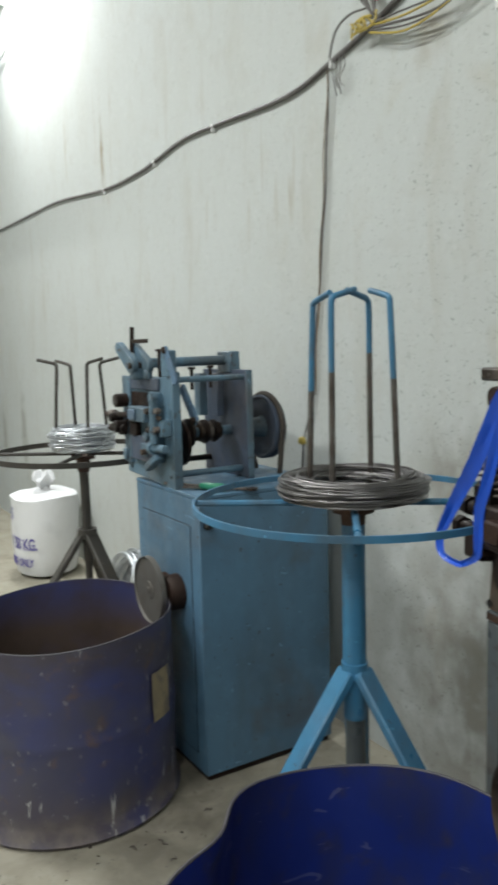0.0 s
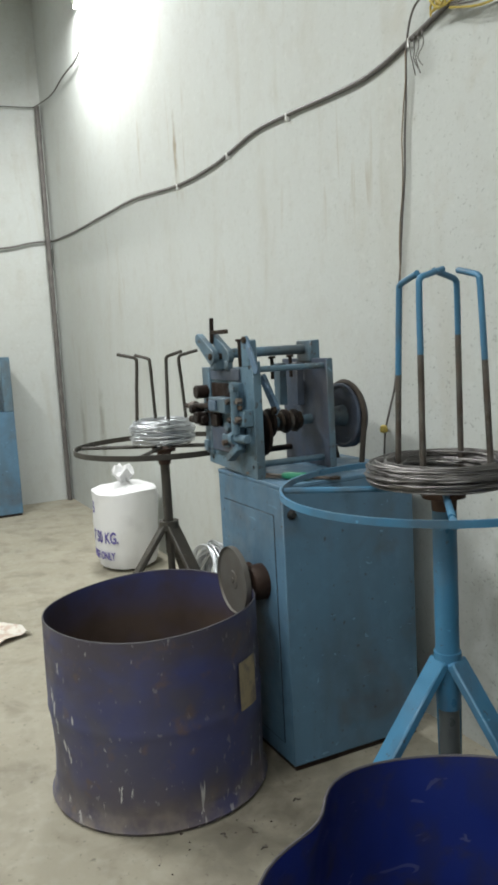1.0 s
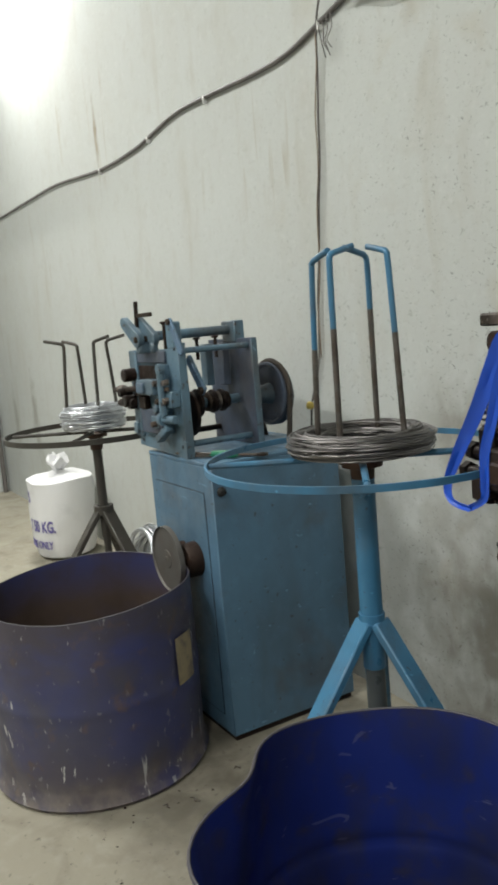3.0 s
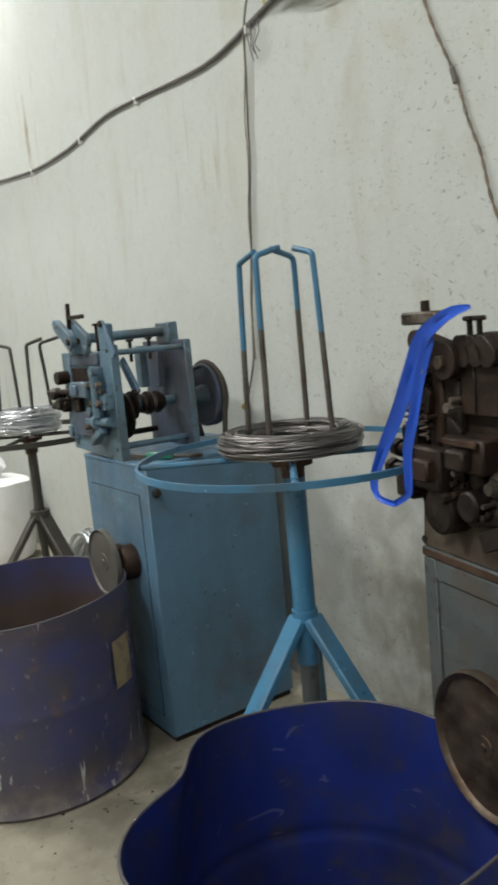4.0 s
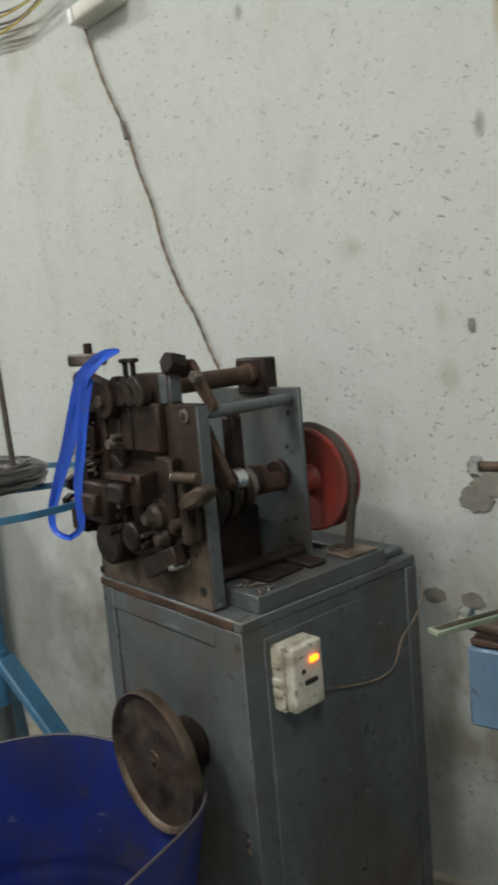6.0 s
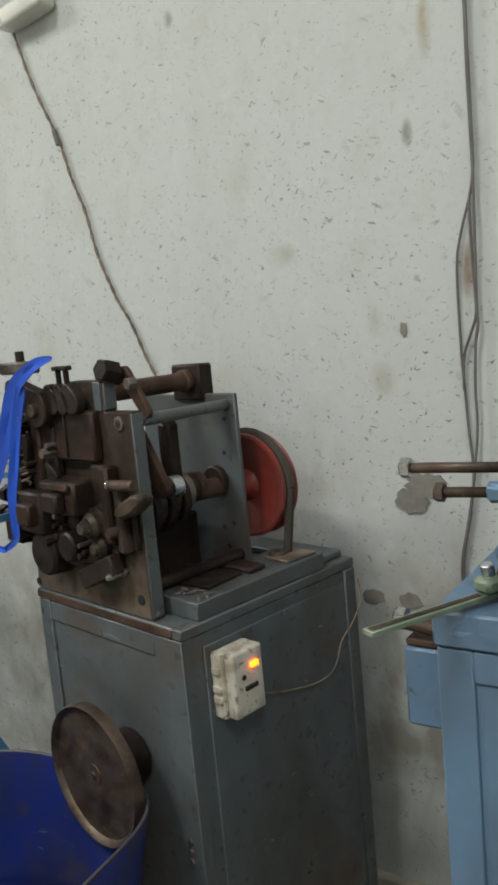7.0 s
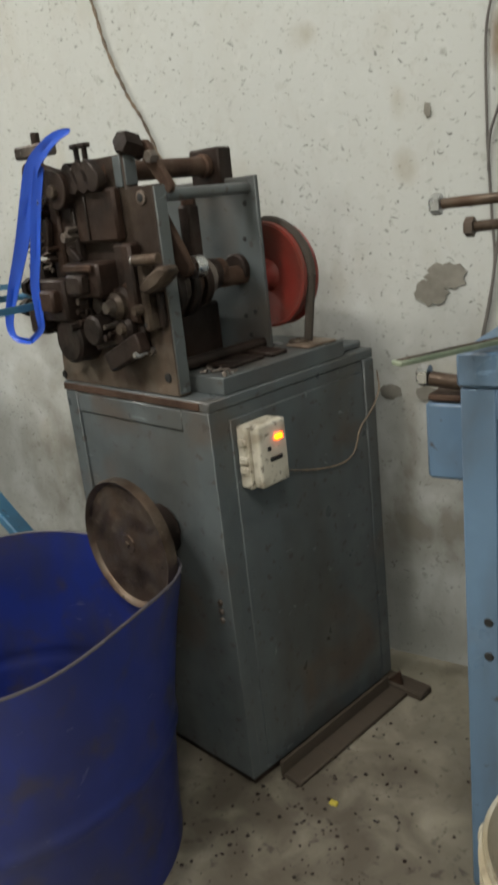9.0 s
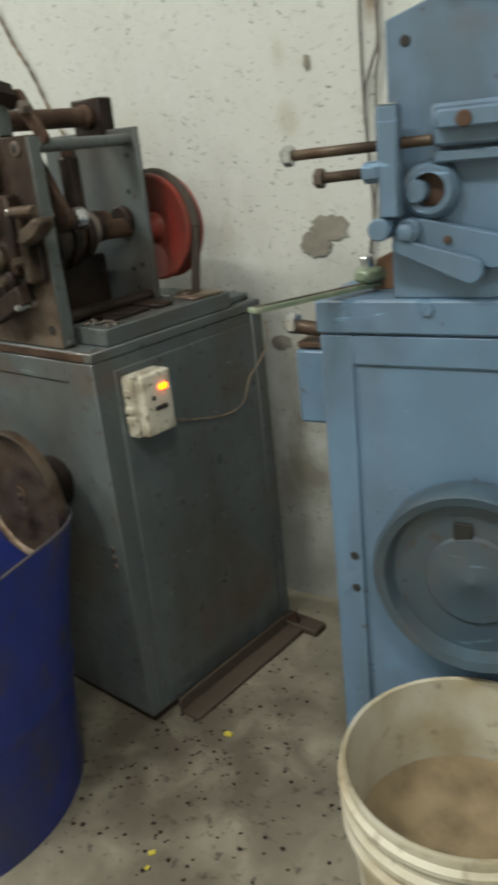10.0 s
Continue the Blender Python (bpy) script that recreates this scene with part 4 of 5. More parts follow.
# ---- drums ----
def drum(x, y, r, h, thick, outer, inner, label, rim, name="drum", bulge=0.0, hoops=(), seg=72, dent=(0, 0, 0)):
    """An open cut-off drum; rim(a) is the height of its lip at the angle a, and the wall's way in or out there."""
    t = thing(name, pose(x, y, 0), label, "drum")
    bm = B()
    lv = 44
    out, inn = [], []
    for j in range(lv + 1):
        ro, ri = [], []
        for i in range(seg):
            a = 2 * math.pi * i / seg
            top, push = rim(a)
            f = j / lv
            z = f * top
            q = r + bulge * math.sin(math.pi * f) + push * f ** 2
            q -= dent[2] * math.exp(-((((math.degrees(a) - dent[0] + 180) % 360) - 180) / 32) ** 2 - ((z - dent[1]) / 0.11) ** 2)
            for hz, hw in hoops:
                q += hw * math.exp(-((z - hz) / 0.012) ** 2)
            ro.append(bm.verts.new((q * math.cos(a), q * math.sin(a), z)))
            ri.append(((q - thick) * math.cos(a), (q - thick) * math.sin(a), max(z, 0.02)))
        out.append(ro)
        inn.append(ri)
    for A, C in zip(out, out[1:]):
        for i in range(seg):
            bm.faces.new((A[i], A[(i + 1) % seg], C[(i + 1) % seg], C[i]))
    bm.faces.new(out[0][::-1])
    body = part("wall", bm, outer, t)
    bm = B()
    rows = [[bm.verts.new(p) for p in ring] for ring in inn]
    for A, C in zip(rows, rows[1:]):
        for i in range(seg):
            bm.faces.new((A[i], C[i], C[(i + 1) % seg], A[(i + 1) % seg]))
    bm.faces.new(rows[0])
    part("lining", bm, inner, t, "inside of the drum")
    bm = B()
    pts = []
    for i in range(seg + 1):
        a = 2 * math.pi * i / seg
        top, push = rim(a)
        q = r + push - thick / 2
        pts.append((q * math.cos(a), q * math.sin(a), top))
    sweep(bm, pts, thick * 0.55, 6, 1)
    part("lip", bm, cut_edge, t, "worn cut edge of the drum")
    return t


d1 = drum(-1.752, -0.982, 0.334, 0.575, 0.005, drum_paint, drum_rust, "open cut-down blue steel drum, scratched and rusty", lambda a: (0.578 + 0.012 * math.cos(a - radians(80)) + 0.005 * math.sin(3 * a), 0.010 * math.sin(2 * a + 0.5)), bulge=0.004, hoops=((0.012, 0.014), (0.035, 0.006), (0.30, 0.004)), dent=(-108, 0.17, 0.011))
bm = B()
n = 8
rows = []
for j in range(5):
    rows.append([bm.verts.new((0.3485 * math.cos(a), 0.3485 * math.sin(a), 0.295 + 0.15 * j / 4)) for a in [radians(27 + 15 * i / n) for i in range(n + 1)]])
for A, C in zip(rows, rows[1:]):
    for i in range(n):
        bm.faces.new((A[i], A[i + 1], C[i + 1], C[i]))
part("label_sheet", bm, label_paper, d1, "torn yellowed paper label")


def bent(a):
    """The plastic drum's lip: pushed out at two corners, dented in beside one."""
    def hump(at, wide):
        d = (math.degrees(a) - at + 180) % 360 - 180
        return math.exp(-(d / wide) ** 2)
    return 0.55 + 0.004 * math.sin(4 * a), 0.008 + 0.066 * hump(48, 26) + 0.062 * hump(-88, 34) + 0.02 * hump(-35, 25) - 0.055 * hump(-140, 20)


drum(-0.315, -0.945, 0.305, 0.55, 0.006, plastic_drum, plastic_drum, "open cut-down blue plastic drum, bent out of round", bent, bulge=0.004, hoops=((0.25, 0.006),))


# ---- the nearer, greasy machine ----
M2 = pose(0.01, -0.61, 0, 0, 0, -12)
root = thing("forming_machine", M2, "greasy grey-green wire-forming machine on a steel cabinet", "machine", "wire-forming machines")
c = cabinet(root, 0.47, 0.49, 0.835, grey_green, False)
part("top_plate", bx(B(), -0.475, 0.004, -0.005, 0.494, 0.835, 0.856, 0.003), grey_green, c)
part("edge_strip", bx(B(), -0.472, -0.02, -0.0075, -0.004, 0.838, 0.853, 0.001), rust_rod, c, "worn bare edge along the top")
part("corner_post", bx(B(), -0.47, -0.43, -0.006, 0.02, 0.03, 0.835, 0.0015), grey_green, c)
part("corner_post", bx(B(), -0.075, 0.003, -0.006, 0.02, 0.03, 0.835, 0.0015), grey_green, c)
part("rail", bx(B(), -0.431, -0.074, -0.005, 0.02, 0.79, 0.836, 0.004), grey_green, c)
part("side_panel", bx(B(), -0.003, 0.004, 0.045, 0.455, 0.06, 0.81, 0.0015), grey_green, c)
part("side_rail", bx(B(), -0.003, 0.007, 0.455, 0.492, 0.03, 0.835, 0.003), grey_green, c)
for z in (0.42, 0.44, 0.40):
    part("bolt", turned(B(), [(0, 0.006), (0.006, 0.004), (0.007, 0)], (-0.03, -0.006, z), (0, -1, 0), 10), oily_steel, c)
part("foot", bx(B(), -0.46, 0.115, 0.455, 0.505, 0.0, 0.02, 0.004), wood_mat, root, "rusty steel foot bar")
part("foot_lug", plate_outline(B(), [(0.012, 0.02), (0.058, 0.02), (0.052, 0.06), (0.03, 0.035)], 0.46, 0.468), rust_rod, root)
part("foot_rail", bx(B(), 0.026, 0.076, 0.06, 0.50, 0.0, 0.012, 0.003), wood_mat, root, "rusty angle iron on the floor")
part("foot_rail", bx(B(), 0.018, 0.026, 0.06, 0.45, 0.0, 0.04, 0.002), wood_mat, root)
# frame of the head
fp = part("front_plate", plate_outline(B(), [(-0.476, 0.857), (-0.078, 0.857), (-0.078, 1.242), (-0.152, 1.242), (-0.152, 1.300), (-0.268, 1.300), (-0.285, 1.262), (-0.436, 1.25), (-0.462, 1.0)], 0.0, 0.030), front_steel, root, "greasy worn steel front plate")
part("edge", bx(B(), -0.079, -0.075, 0.002, 0.028, 0.862, 1.239, 0.001), grey_green, fp, "grey-green painted edge")
part("edge", bx(B(), -0.153, -0.149, 0.002, 0.028, 1.246, 1.298, 0.001), grey_green, fp, "grey-green painted edge")
part("edge", bx(B(), -0.178, -0.156, -0.003, 0.001, 1.244, 1.298, 0.001), grey_green, fp, "grey-green painted edge")
part("back_plate", bx(B(), -0.40, -0.096, 0.275, 0.286, 0.857, 1.243, 0.002), plate_green, root)
for x, z in ((-0.13, 1.19), (-0.14, 1.12), (-0.13, 0.97), (-0.16, 0.96), (-0.15, 0.92)):
    part("bolt_hole", rod(B(), (x, 0.2735, z), (x, 0.277, z), 0.0055, 12), black_hole, root)
part("bracket", bx(B(), -0.272, -0.182, 0.264, 0.304, 1.230, 1.306, 0.004), grease_iron, root)
part("top_bar", rod(B(), (-0.205, 0.0, 1.272), (-0.222, 0.29, 1.272), 0.019), rust_rod, root)
part("bar_collar", rod(B(), (-0.2195, 0.245, 1.272), (-0.2205, 0.264, 1.272), 0.024), rust_rod, root)
part("tie_bar", rod(B(), (-0.098, 0.041, 1.222), (-0.120, 0.276, 1.220), 0.0115), grey_green, root)
part("tie_bar", rod(B(), (-0.118, 0.04, 0.905), (-0.118, 0.28, 0.905), 0.012), grease_iron, root)
part("camshaft", rod(B(), (-0.17, -0.02, 1.055), (-0.15, 0.40, 1.045), 0.020), rust_rod, root)
for y, r, m in ((0.065, 0.064, grease_iron), (0.088, 0.05, oily_steel), (0.108, 0.058, grease_iron), (0.13, 0.042, rust_rod), (0.15, 0.05, grease_iron), (0.172, 0.038, oily_steel), (0.195, 0.032, grease_iron), (0.215, 0.028, rust_rod), (0.268, 0.033, grease_iron)):
    part("cam", turned(B(), [(0, -0.009), (r - 0.003, -0.009), (r, -0.006), (r, 0.006), (r - 0.003, 0.009), (0, 0.009)], (-0.166, y, 1.053 - (r - 0.045) * 0.5), (0, 1, 0), 30), m, root)
part("rocker", link_arm(B(), (-0.158, 1.185), (-0.104, 1.088), 0.014, 0.018, 0.07, 0.086), rust_rod, root)
part("rocker_pin", nut(B(), (-0.140, 0.07, 1.192), (0, -1, 0), 0.013, 0.02), oily_steel, root)
part("follower", turned(B(), [(0.010, -0.012), (0.021, -0.012), (0.021, 0.012), (0.010, 0.012)], (-0.094, 0.095, 1.088), (0, 1, 0), 20, True), bright_steel, root)
part("plunger", bx(B(), -0.185, -0.150, 0.14, 0.17, 1.08, 1.20, 0.005), grease_iron, root)
part("plunger_cap", nut(B(), (-0.165, 0.155, 1.20), (0, 0, 1), 0.015, 0.018), rust_rod, root)
part("rear_block", bx(B(), -0.36, -0.20, 0.06, 0.24, 0.857, 1.0, 0.006), grease_iron, root)
part("bed", bx(B(), -0.120, 0.0, 0.043, 0.40, 0.857, 0.890, 0.0015), plate_green, root, "grey-green bed plate smeared with grease")
part("bed_pad", bx(B(), -0.19, -0.03, 0.10, 0.20, 0.890, 0.897, 0.003, pose(0.0, 0.01, 0, 0, 0, 5)), grease_iron, root)
part("bed_pad", bx(B(), -0.17, -0.035, 0.215, 0.262, 0.890, 0.900, 0.003), grease_iron, root)
part("bed_plate", bx(B(), -0.115, -0.045, 0.30, 0.385, 0.890, 0.896, 0.003, pose(0.01, 0.0, 0, 0, 0, -4)), worn_plate, root)
part("bed_lug", turned(B(), [(0.008, 0.896), (0.022, 0.896), (0.020, 0.902), (0.008, 0.902)], (-0.07, 0.335, 0), (0, 0, 1), 20, True), worn_steel, root)
part("motor_plate", bx(B(), -0.30, -0.02, 0.41, 0.485, 0.857, 0.872, 0.003), grey_green, root)
# red flat-faced pulley with its wide worn belt
pl = part("pulley", turned(B(), [(0, 0.010), (0.035, 0.010), (0.040, 0.006), (0.100, 0.004), (0.106, 0.0), (0.112, 0.001), (0.113, 0.010), (0.104, 0.018), (0.104, 0.036), (0.113, 0.044), (0.110, 0.050), (0, 0.048)], (-0.150, 0.333, 1.037), (0, 1, 0), 56), red_paint, root)
part("hub", turned(B(), [(0, -0.045), (0.022, -0.045), (0.026, 0.0), (0.036, 0.012), (0, 0.012)], (-0.150, 0.333, 1.037), (0, 1, 0), 28), red_paint, pl)
belt(root, (-0.150, 0.356, 1.037), 0.113, (-0.13, 0.78), 0.05, 0.010)
# slides, arms and screws on the greasy front
for a in ((-0.302, -0.168, -0.020, 0.000, 1.150, 1.246, grease_brown), (-0.262, -0.255, -0.024, -0.019, 1.156, 1.240, grease_iron), (-0.402, -0.306, -0.022, 0.000, 0.990, 1.250, grease_iron), (-0.425, -0.330, -0.055, -0.020, 1.000, 1.085, grease_iron), (-0.395, -0.345, -0.075, -0.050, 1.020, 1.065, grease_brown),
          (-0.158, -0.130, -0.030, 0.000, 1.000, 1.146, grease_brown), (-0.123, -0.101, -0.026, 0.000, 0.985, 1.112, worn_steel), (-0.200, -0.158, -0.016, 0.000, 0.975, 1.146, grease_iron), (-0.316, -0.203, -0.055, 0.000, 1.050, 1.116, grease_brown), (-0.306, -0.214, -0.064, -0.055, 1.100, 1.114, rust_rod),
          (-0.285, -0.232, -0.078, -0.055, 1.058, 1.096, grease_iron), (-0.300, -0.140, -0.018, 0.000, 0.945, 1.000, grease_iron), (-0.475, -0.425, -0.040, 0.030, 1.040, 1.120, grease_iron), (-0.492, -0.430, -0.050, 0.020, 0.970, 1.030, grease_iron),
          (-0.425, -0.385, -0.045, 0.020, 1.130, 1.200, grease_brown), (-0.375, -0.345, -0.030, 0.000, 1.090, 1.230, grease_brown), (-0.098, -0.082, -0.010, 0.000, 0.99, 1.055, grease_iron)):
    part("slide", bx(B(), *a[:6], 0.005), a[6], root)
part("clamp_bar", bx(B(), -0.468, -0.352, -0.03, 0.0, 1.320, 1.345, 0.004), oily_steel, root)
part("clamp_screw", rod(B(), (-0.402, -0.015, 1.27), (-0.402, -0.015, 1.366), 0.009), grease_iron, root)
part("pressure_arm", link_arm(B(), (-0.405, 1.290), (-0.318, 1.252), 0.022, 0.036, -0.045, -0.018), grease_brown, root)
part("arm_pin", rod(B(), (-0.320, -0.055, 1.25), (-0.320, 0.02, 1.25), 0.013), worn_steel, root)
part("arm_web", bx(B(), -0.395, -0.265, -0.018, 0.002, 1.268, 1.288, 0.006, pose(0, 0, 0.0, 0, 0, 0)), grease_iron, root)
for x in (-0.272, -0.238, -0.208):
    part("pressure_arm", link_arm(B(), (x - 0.014, 1.282), (x, 1.262), 0.017, 0.022, -0.034, -0.014), grease_iron, root)
for x in (-0.285, -0.258):
    sc = part("set_screw", rod(B(), (x, -0.004, 1.25), (x, -0.004, 1.325), 0.0055), grease_iron, root)
    part("head", bx(B(), x - 0.012, x + 0.012, -0.012, 0.004, 1.322, 1.331, 0.002), grease_iron, sc)
part("knob", nut(B(), (-0.150, 0.03, 1.312), (0.1, -1, 0.25), 0.022, 0.035), grease_iron, root)
part("knob_neck", rod(B(), (-0.152, 0.045, 1.30), (-0.150, 0.02, 1.312), 0.016), grease_iron, root)
part("roller_arm", link_arm(B(), (-0.142, 1.306), (-0.088, 1.236), 0.016, 0.012, 0.042, 0.054), rust_rod, root)
part("roller_nut", nut(B(), (-0.112, 0.042, 1.290), (0, -1, 0), 0.012, 0.016), oily_steel, root)
for x, z, r, h, m in ((-0.110, 1.222, 0.013, 0.004, oily_steel), (-0.110, 1.222, 0.008, 0.006, black_hole), (-0.185, 1.033, 0.034, 0.030, grease_brown), (-0.185, 1.033, 0.026, 0.048, worn_steel), (-0.185, 1.033, 0.015, 0.062, oily_steel), (-0.124, 1.026, 0.010, 0.044, worn_steel), (-0.116, 0.998, 0.013, 0.022, worn_steel), (-0.116, 0.998, 0.007, 0.026, black_hole),
                      (-0.178, 0.990, 0.024, 0.036, grease_iron), (-0.178, 0.990, 0.014, 0.044, worn_steel), (-0.470, 0.870, 0.008, 0.003, black_hole), (-0.104, 0.893, 0.009, 0.003, black_hole), (-0.136, 0.944, 0.007, 0.048, bright_steel), (-0.362, 1.236, 0.009, 0.062, bright_steel), (-0.405, 1.160, 0.012, 0.06, oily_steel), (-0.26, 1.030, 0.020, 0.030, grease_iron)):
    part("bolt", turned(B(), [(0, h), (r * 0.7, h), (r, h * 0.8), (r, -0.01), (0, -0.01)], (x, 0, z), (0, -1, 0), 18), m, root)
fc = part("finger_clamp", rod(B(), (-0.112, -0.036, 1.116), (-0.048, -0.03, 1.118), 0.010), worn_steel, root)
part("pin_end", rod(B(), (-0.116, -0.037, 1.116), (-0.110, -0.036, 1.116), 0.0085), bright_steel, fc)
part("finger_clamp", plate_outline(B(), [(-0.104, 1.064), (-0.086, 1.084), (-0.040, 1.106), (-0.016, 1.106), (-0.014, 1.090), (-0.044, 1.070), (-0.08, 1.056)], -0.046, -0.012, 0.006), worn_steel, root)
part("cam_follower", turned(B(), [(0, -0.05), (0.040, -0.05), (0.046, -0.044), (0.048, 0.0), (0, 0.0)], (-0.352, 0.0, 0.960), (0, 1, 0), 30), grease_iron, root)
part("cam_follower", link_arm(B(), (-0.352, 0.960), (-0.395, 0.985), 0.03, 0.036, -0.03, 0.0), grease_iron, root)
part("cam_follower", rod(B(), (-0.262, -0.05, 0.985), (-0.262, 0.0, 0.985), 0.030, 24), grease_iron, root)
part("lower_arm", bx(B(), -0.060, 0.060, -0.03, -0.005, -0.019, 0.019, 0.003, pose(-0.182, -0.012, 0.944, 0, -23, 0)), grease_iron, root)
part("lower_arm", bx(B(), -0.062, 0.062, -0.028, -0.004, -0.014, 0.014, 0.004, pose(-0.225, -0.004, 0.966, 0, -10, 0)), grease_brown, root)
for z, n in ((1.02, 0.10), (1.065, 0.075), (0.985, 0.05)):
    k = part("feed_shaft", rod(B(), (-0.43 - n, -0.02, z), (-0.42, -0.02, z), 0.013), grease_iron, root)
    part("feed_nut", nut(B(), (-0.43 - n, -0.02, z), (-1, 0, 0), 0.02, 0.022), grease_iron, k)
handwheel(root, (-0.18, -0.105, 0.568), 0.137, 0.018, disc_steel, 0.02, web=0.35, lip=0.009)
part("wheel_boss", rod(B(), (-0.18, -0.06, 0.568), (-0.18, 0.0, 0.568), 0.055), grease_iron, root)
# small greasy fittings over the front
rng = random.Random(21)
for k in range(40):
    x, z = rng.uniform(-0.44, -0.305) if k % 4 else rng.uniform(-0.30, -0.17), rng.uniform(0.97, 1.25) if k % 4 else rng.uniform(0.97, 1.04)
    y = rng.uniform(-0.05, -0.014)
    r = rng.uniform(0.005, 0.011)
    if k % 3 == 0:
        part("nut", nut(B(), (x, y + 0.02, z), (0, -1, 0), r, 0.02 + r), rng.choice((grease_iron, oily_steel)), root)
    elif k % 3 == 1:
        part("pin", rod(B(), (x, y + 0.03, z), (x, y - 0.012, z), r * 0.8), grease_brown, root)
    else:
        part("link", link_arm(B(), (x, z), (x + rng.uniform(-0.04, 0.04), z + rng.uniform(-0.05, 0.05)), r, r * 0.8, y, y + 0.012), rng.choice((grease_iron, grease_brown)), root)
for k in range(2):
    x, z0 = (-0.435, -0.385)[k], (1.12, 1.10)[k]
    pts = [(x + 0.009 * math.cos(i * 0.9), -0.045 + 0.009 * math.sin(i * 0.9), z0 + 0.0018 * i) for i in range(44)]
    part("spring", sweep(B(), pts, 0.0022, 5, 1), oily_steel, root, "oily coil spring")
for k in range(9):
    p = M2 @ Vector((rng.uniform(-0.028, -0.006) if k % 2 else rng.uniform(-0.10, -0.02), rng.uniform(0.055, 0.09), 0.8905))
    bit = thing("loose_screw", Matrix.Translation(p) @ pose(0, 0, 0.003, 0, 0, rng.uniform(0, 360)), "loose steel screw lying on the machine bed", "screw", "loose screws")
    n = rng.uniform(0.008, 0.018)
    part("shank", rod(B(), (0, 0, 0), (n, 0, 0), 0.0025, 8), bright_steel if k % 3 == 0 else oily_steel, bit)
    part("head", rod(B(), (-0.004, 0, 0.001), (0, 0, 0.001), 0.004, 8), oily_steel, bit)
# starter switch on the side
sw = thing("starter_switch", M2 @ pose(0.005, 0.055, 0.672), "grubby cream starter switch with a lit orange lamp", "switch")
part("back_box", bx(B(), 0.0, 0.03, 0.0, 0.085, 0.0, 0.125, 0.006, None, 2), white_plastic, sw)
part("cover", bx(B(), 0.031, 0.055, 0.004, 0.081, 0.004, 0.128, 0.012, None, 3), white_plastic, sw)
part("indicator_lamp", bx(B(), 0.054, 0.060, 0.046, 0.066, 0.091, 0.102, 0.003), neon, sw, "glowing orange lamp")
part("button", bx(B(), 0.054, 0.059, 0.030, 0.062, 0.052, 0.061, 0.002), black_hole, sw)
part("screw", rod(B(), (0.054, 0.03, 0.078), (0.057, 0.03, 0.078), 0.005), black_hole, sw)
for z in (0.03, 0.05, 0.085):
    part("notch", bx(B(), 0.004, 0.026, -0.004, 0.002, z, z + 0.014, 0.002), white_plastic, sw)
cable_run("switch_lead", [M2 @ Vector(p) for p in ((0.02, 0.13, 0.69), (0.012, 0.22, 0.655), (0.012, 0.33, 0.63), (0.014, 0.39, 0.64), (0.014, 0.42, 0.69), (0.016, 0.46, 0.72), (0.014, 0.495, 0.76), (0.0, 0.51, 0.80))], 0.0018, brown_cable, "thin brown lead running from the switch")


# strap hanging from the greasy machine
def strap(parent, name, pts, widths, thick, material):
    """A limp plastic strap along points; widths beside them."""
    bm = B()
    fine, fw = [], []
    P = [Vector(p) for p in pts]
    for i in range(len(P) - 1):
        a, b, c2, d = P[max(i - 1, 0)], P[i], P[i + 1], P[min(i + 2, len(P) - 1)]
        for k in range(5):
            t = k / 5
            fine.append(0.5 * (2 * b + (c2 - a) * t + (2 * a - 5 * b + 4 * c2 - d) * t * t + (3 * b - a - 3 * c2 + d) * t ** 3))
            fw.append(widths[i] + (widths[i + 1] - widths[i]) * t)
    fine.append(P[-1])
    fw.append(widths[-1])
    rows = []
    for i, p in enumerate(fine):
        way = (fine[min(i + 1, len(fine) - 1)] - fine[max(i - 1, 0)]).normalized()
        face = Vector((0.55, -0.83, 0.1))
        across = way.cross(face).normalized()
        nrm = across.cross(way).normalized()
        crease = 0.0015 * math.sin(i * 0.55)
        row = []
        for s in range(5):
            f = s / 4 - 0.5
            row.append(p + across * fw[i] * f + nrm * (crease * math.cos(f * 9) + 0.006 * abs(f)))
        rows.append(([bm.verts.new(q) for q in row], [bm.verts.new(q + nrm * thick) for q in row]))
    for (a, a2), (b, b2) in zip(rows, rows[1:]):
        for s in range(4):
            bm.faces.new((a[s], a[s + 1], b[s + 1], b[s]))
            bm.faces.new((a2[s], b2[s], b2[s + 1], a2[s + 1]))
        for s in (0, 4):
            bm.faces.new((a[s], b[s], b2[s], a2[s]))
    return part(name, bm, material, parent)


t = thing("plastic_strap", M2, "bright blue plastic strap looped over the machine", "strap")
strap(t, "strap", [(-0.215, -0.055, 1.348), (-0.255, -0.06, 1.342), (-0.30, -0.062, 1.325), (-0.348, -0.065, 1.295), (-0.39, -0.065, 1.229), (-0.438, -0.065, 1.155), (-0.505, -0.065, 1.066), (-0.548, -0.065, 0.997), (-0.535, -0.065, 0.962), (-0.47, -0.065, 0.957)], [0.008, 0.020, 0.026, 0.031, 0.033, 0.031, 0.026, 0.019, 0.014, 0.012], 0.002, ribbon_blue)
strap(t, "strap", [(-0.33, -0.058, 1.30), (-0.365, -0.06, 1.225), (-0.398, -0.06, 1.136), (-0.422, -0.06, 1.075), (-0.425, -0.06, 1.014), (-0.431, -0.06, 0.983), (-0.475, -0.062, 0.958)], [0.02, 0.022, 0.022, 0.02, 0.018, 0.014, 0.013], 0.002, ribbon_blue)


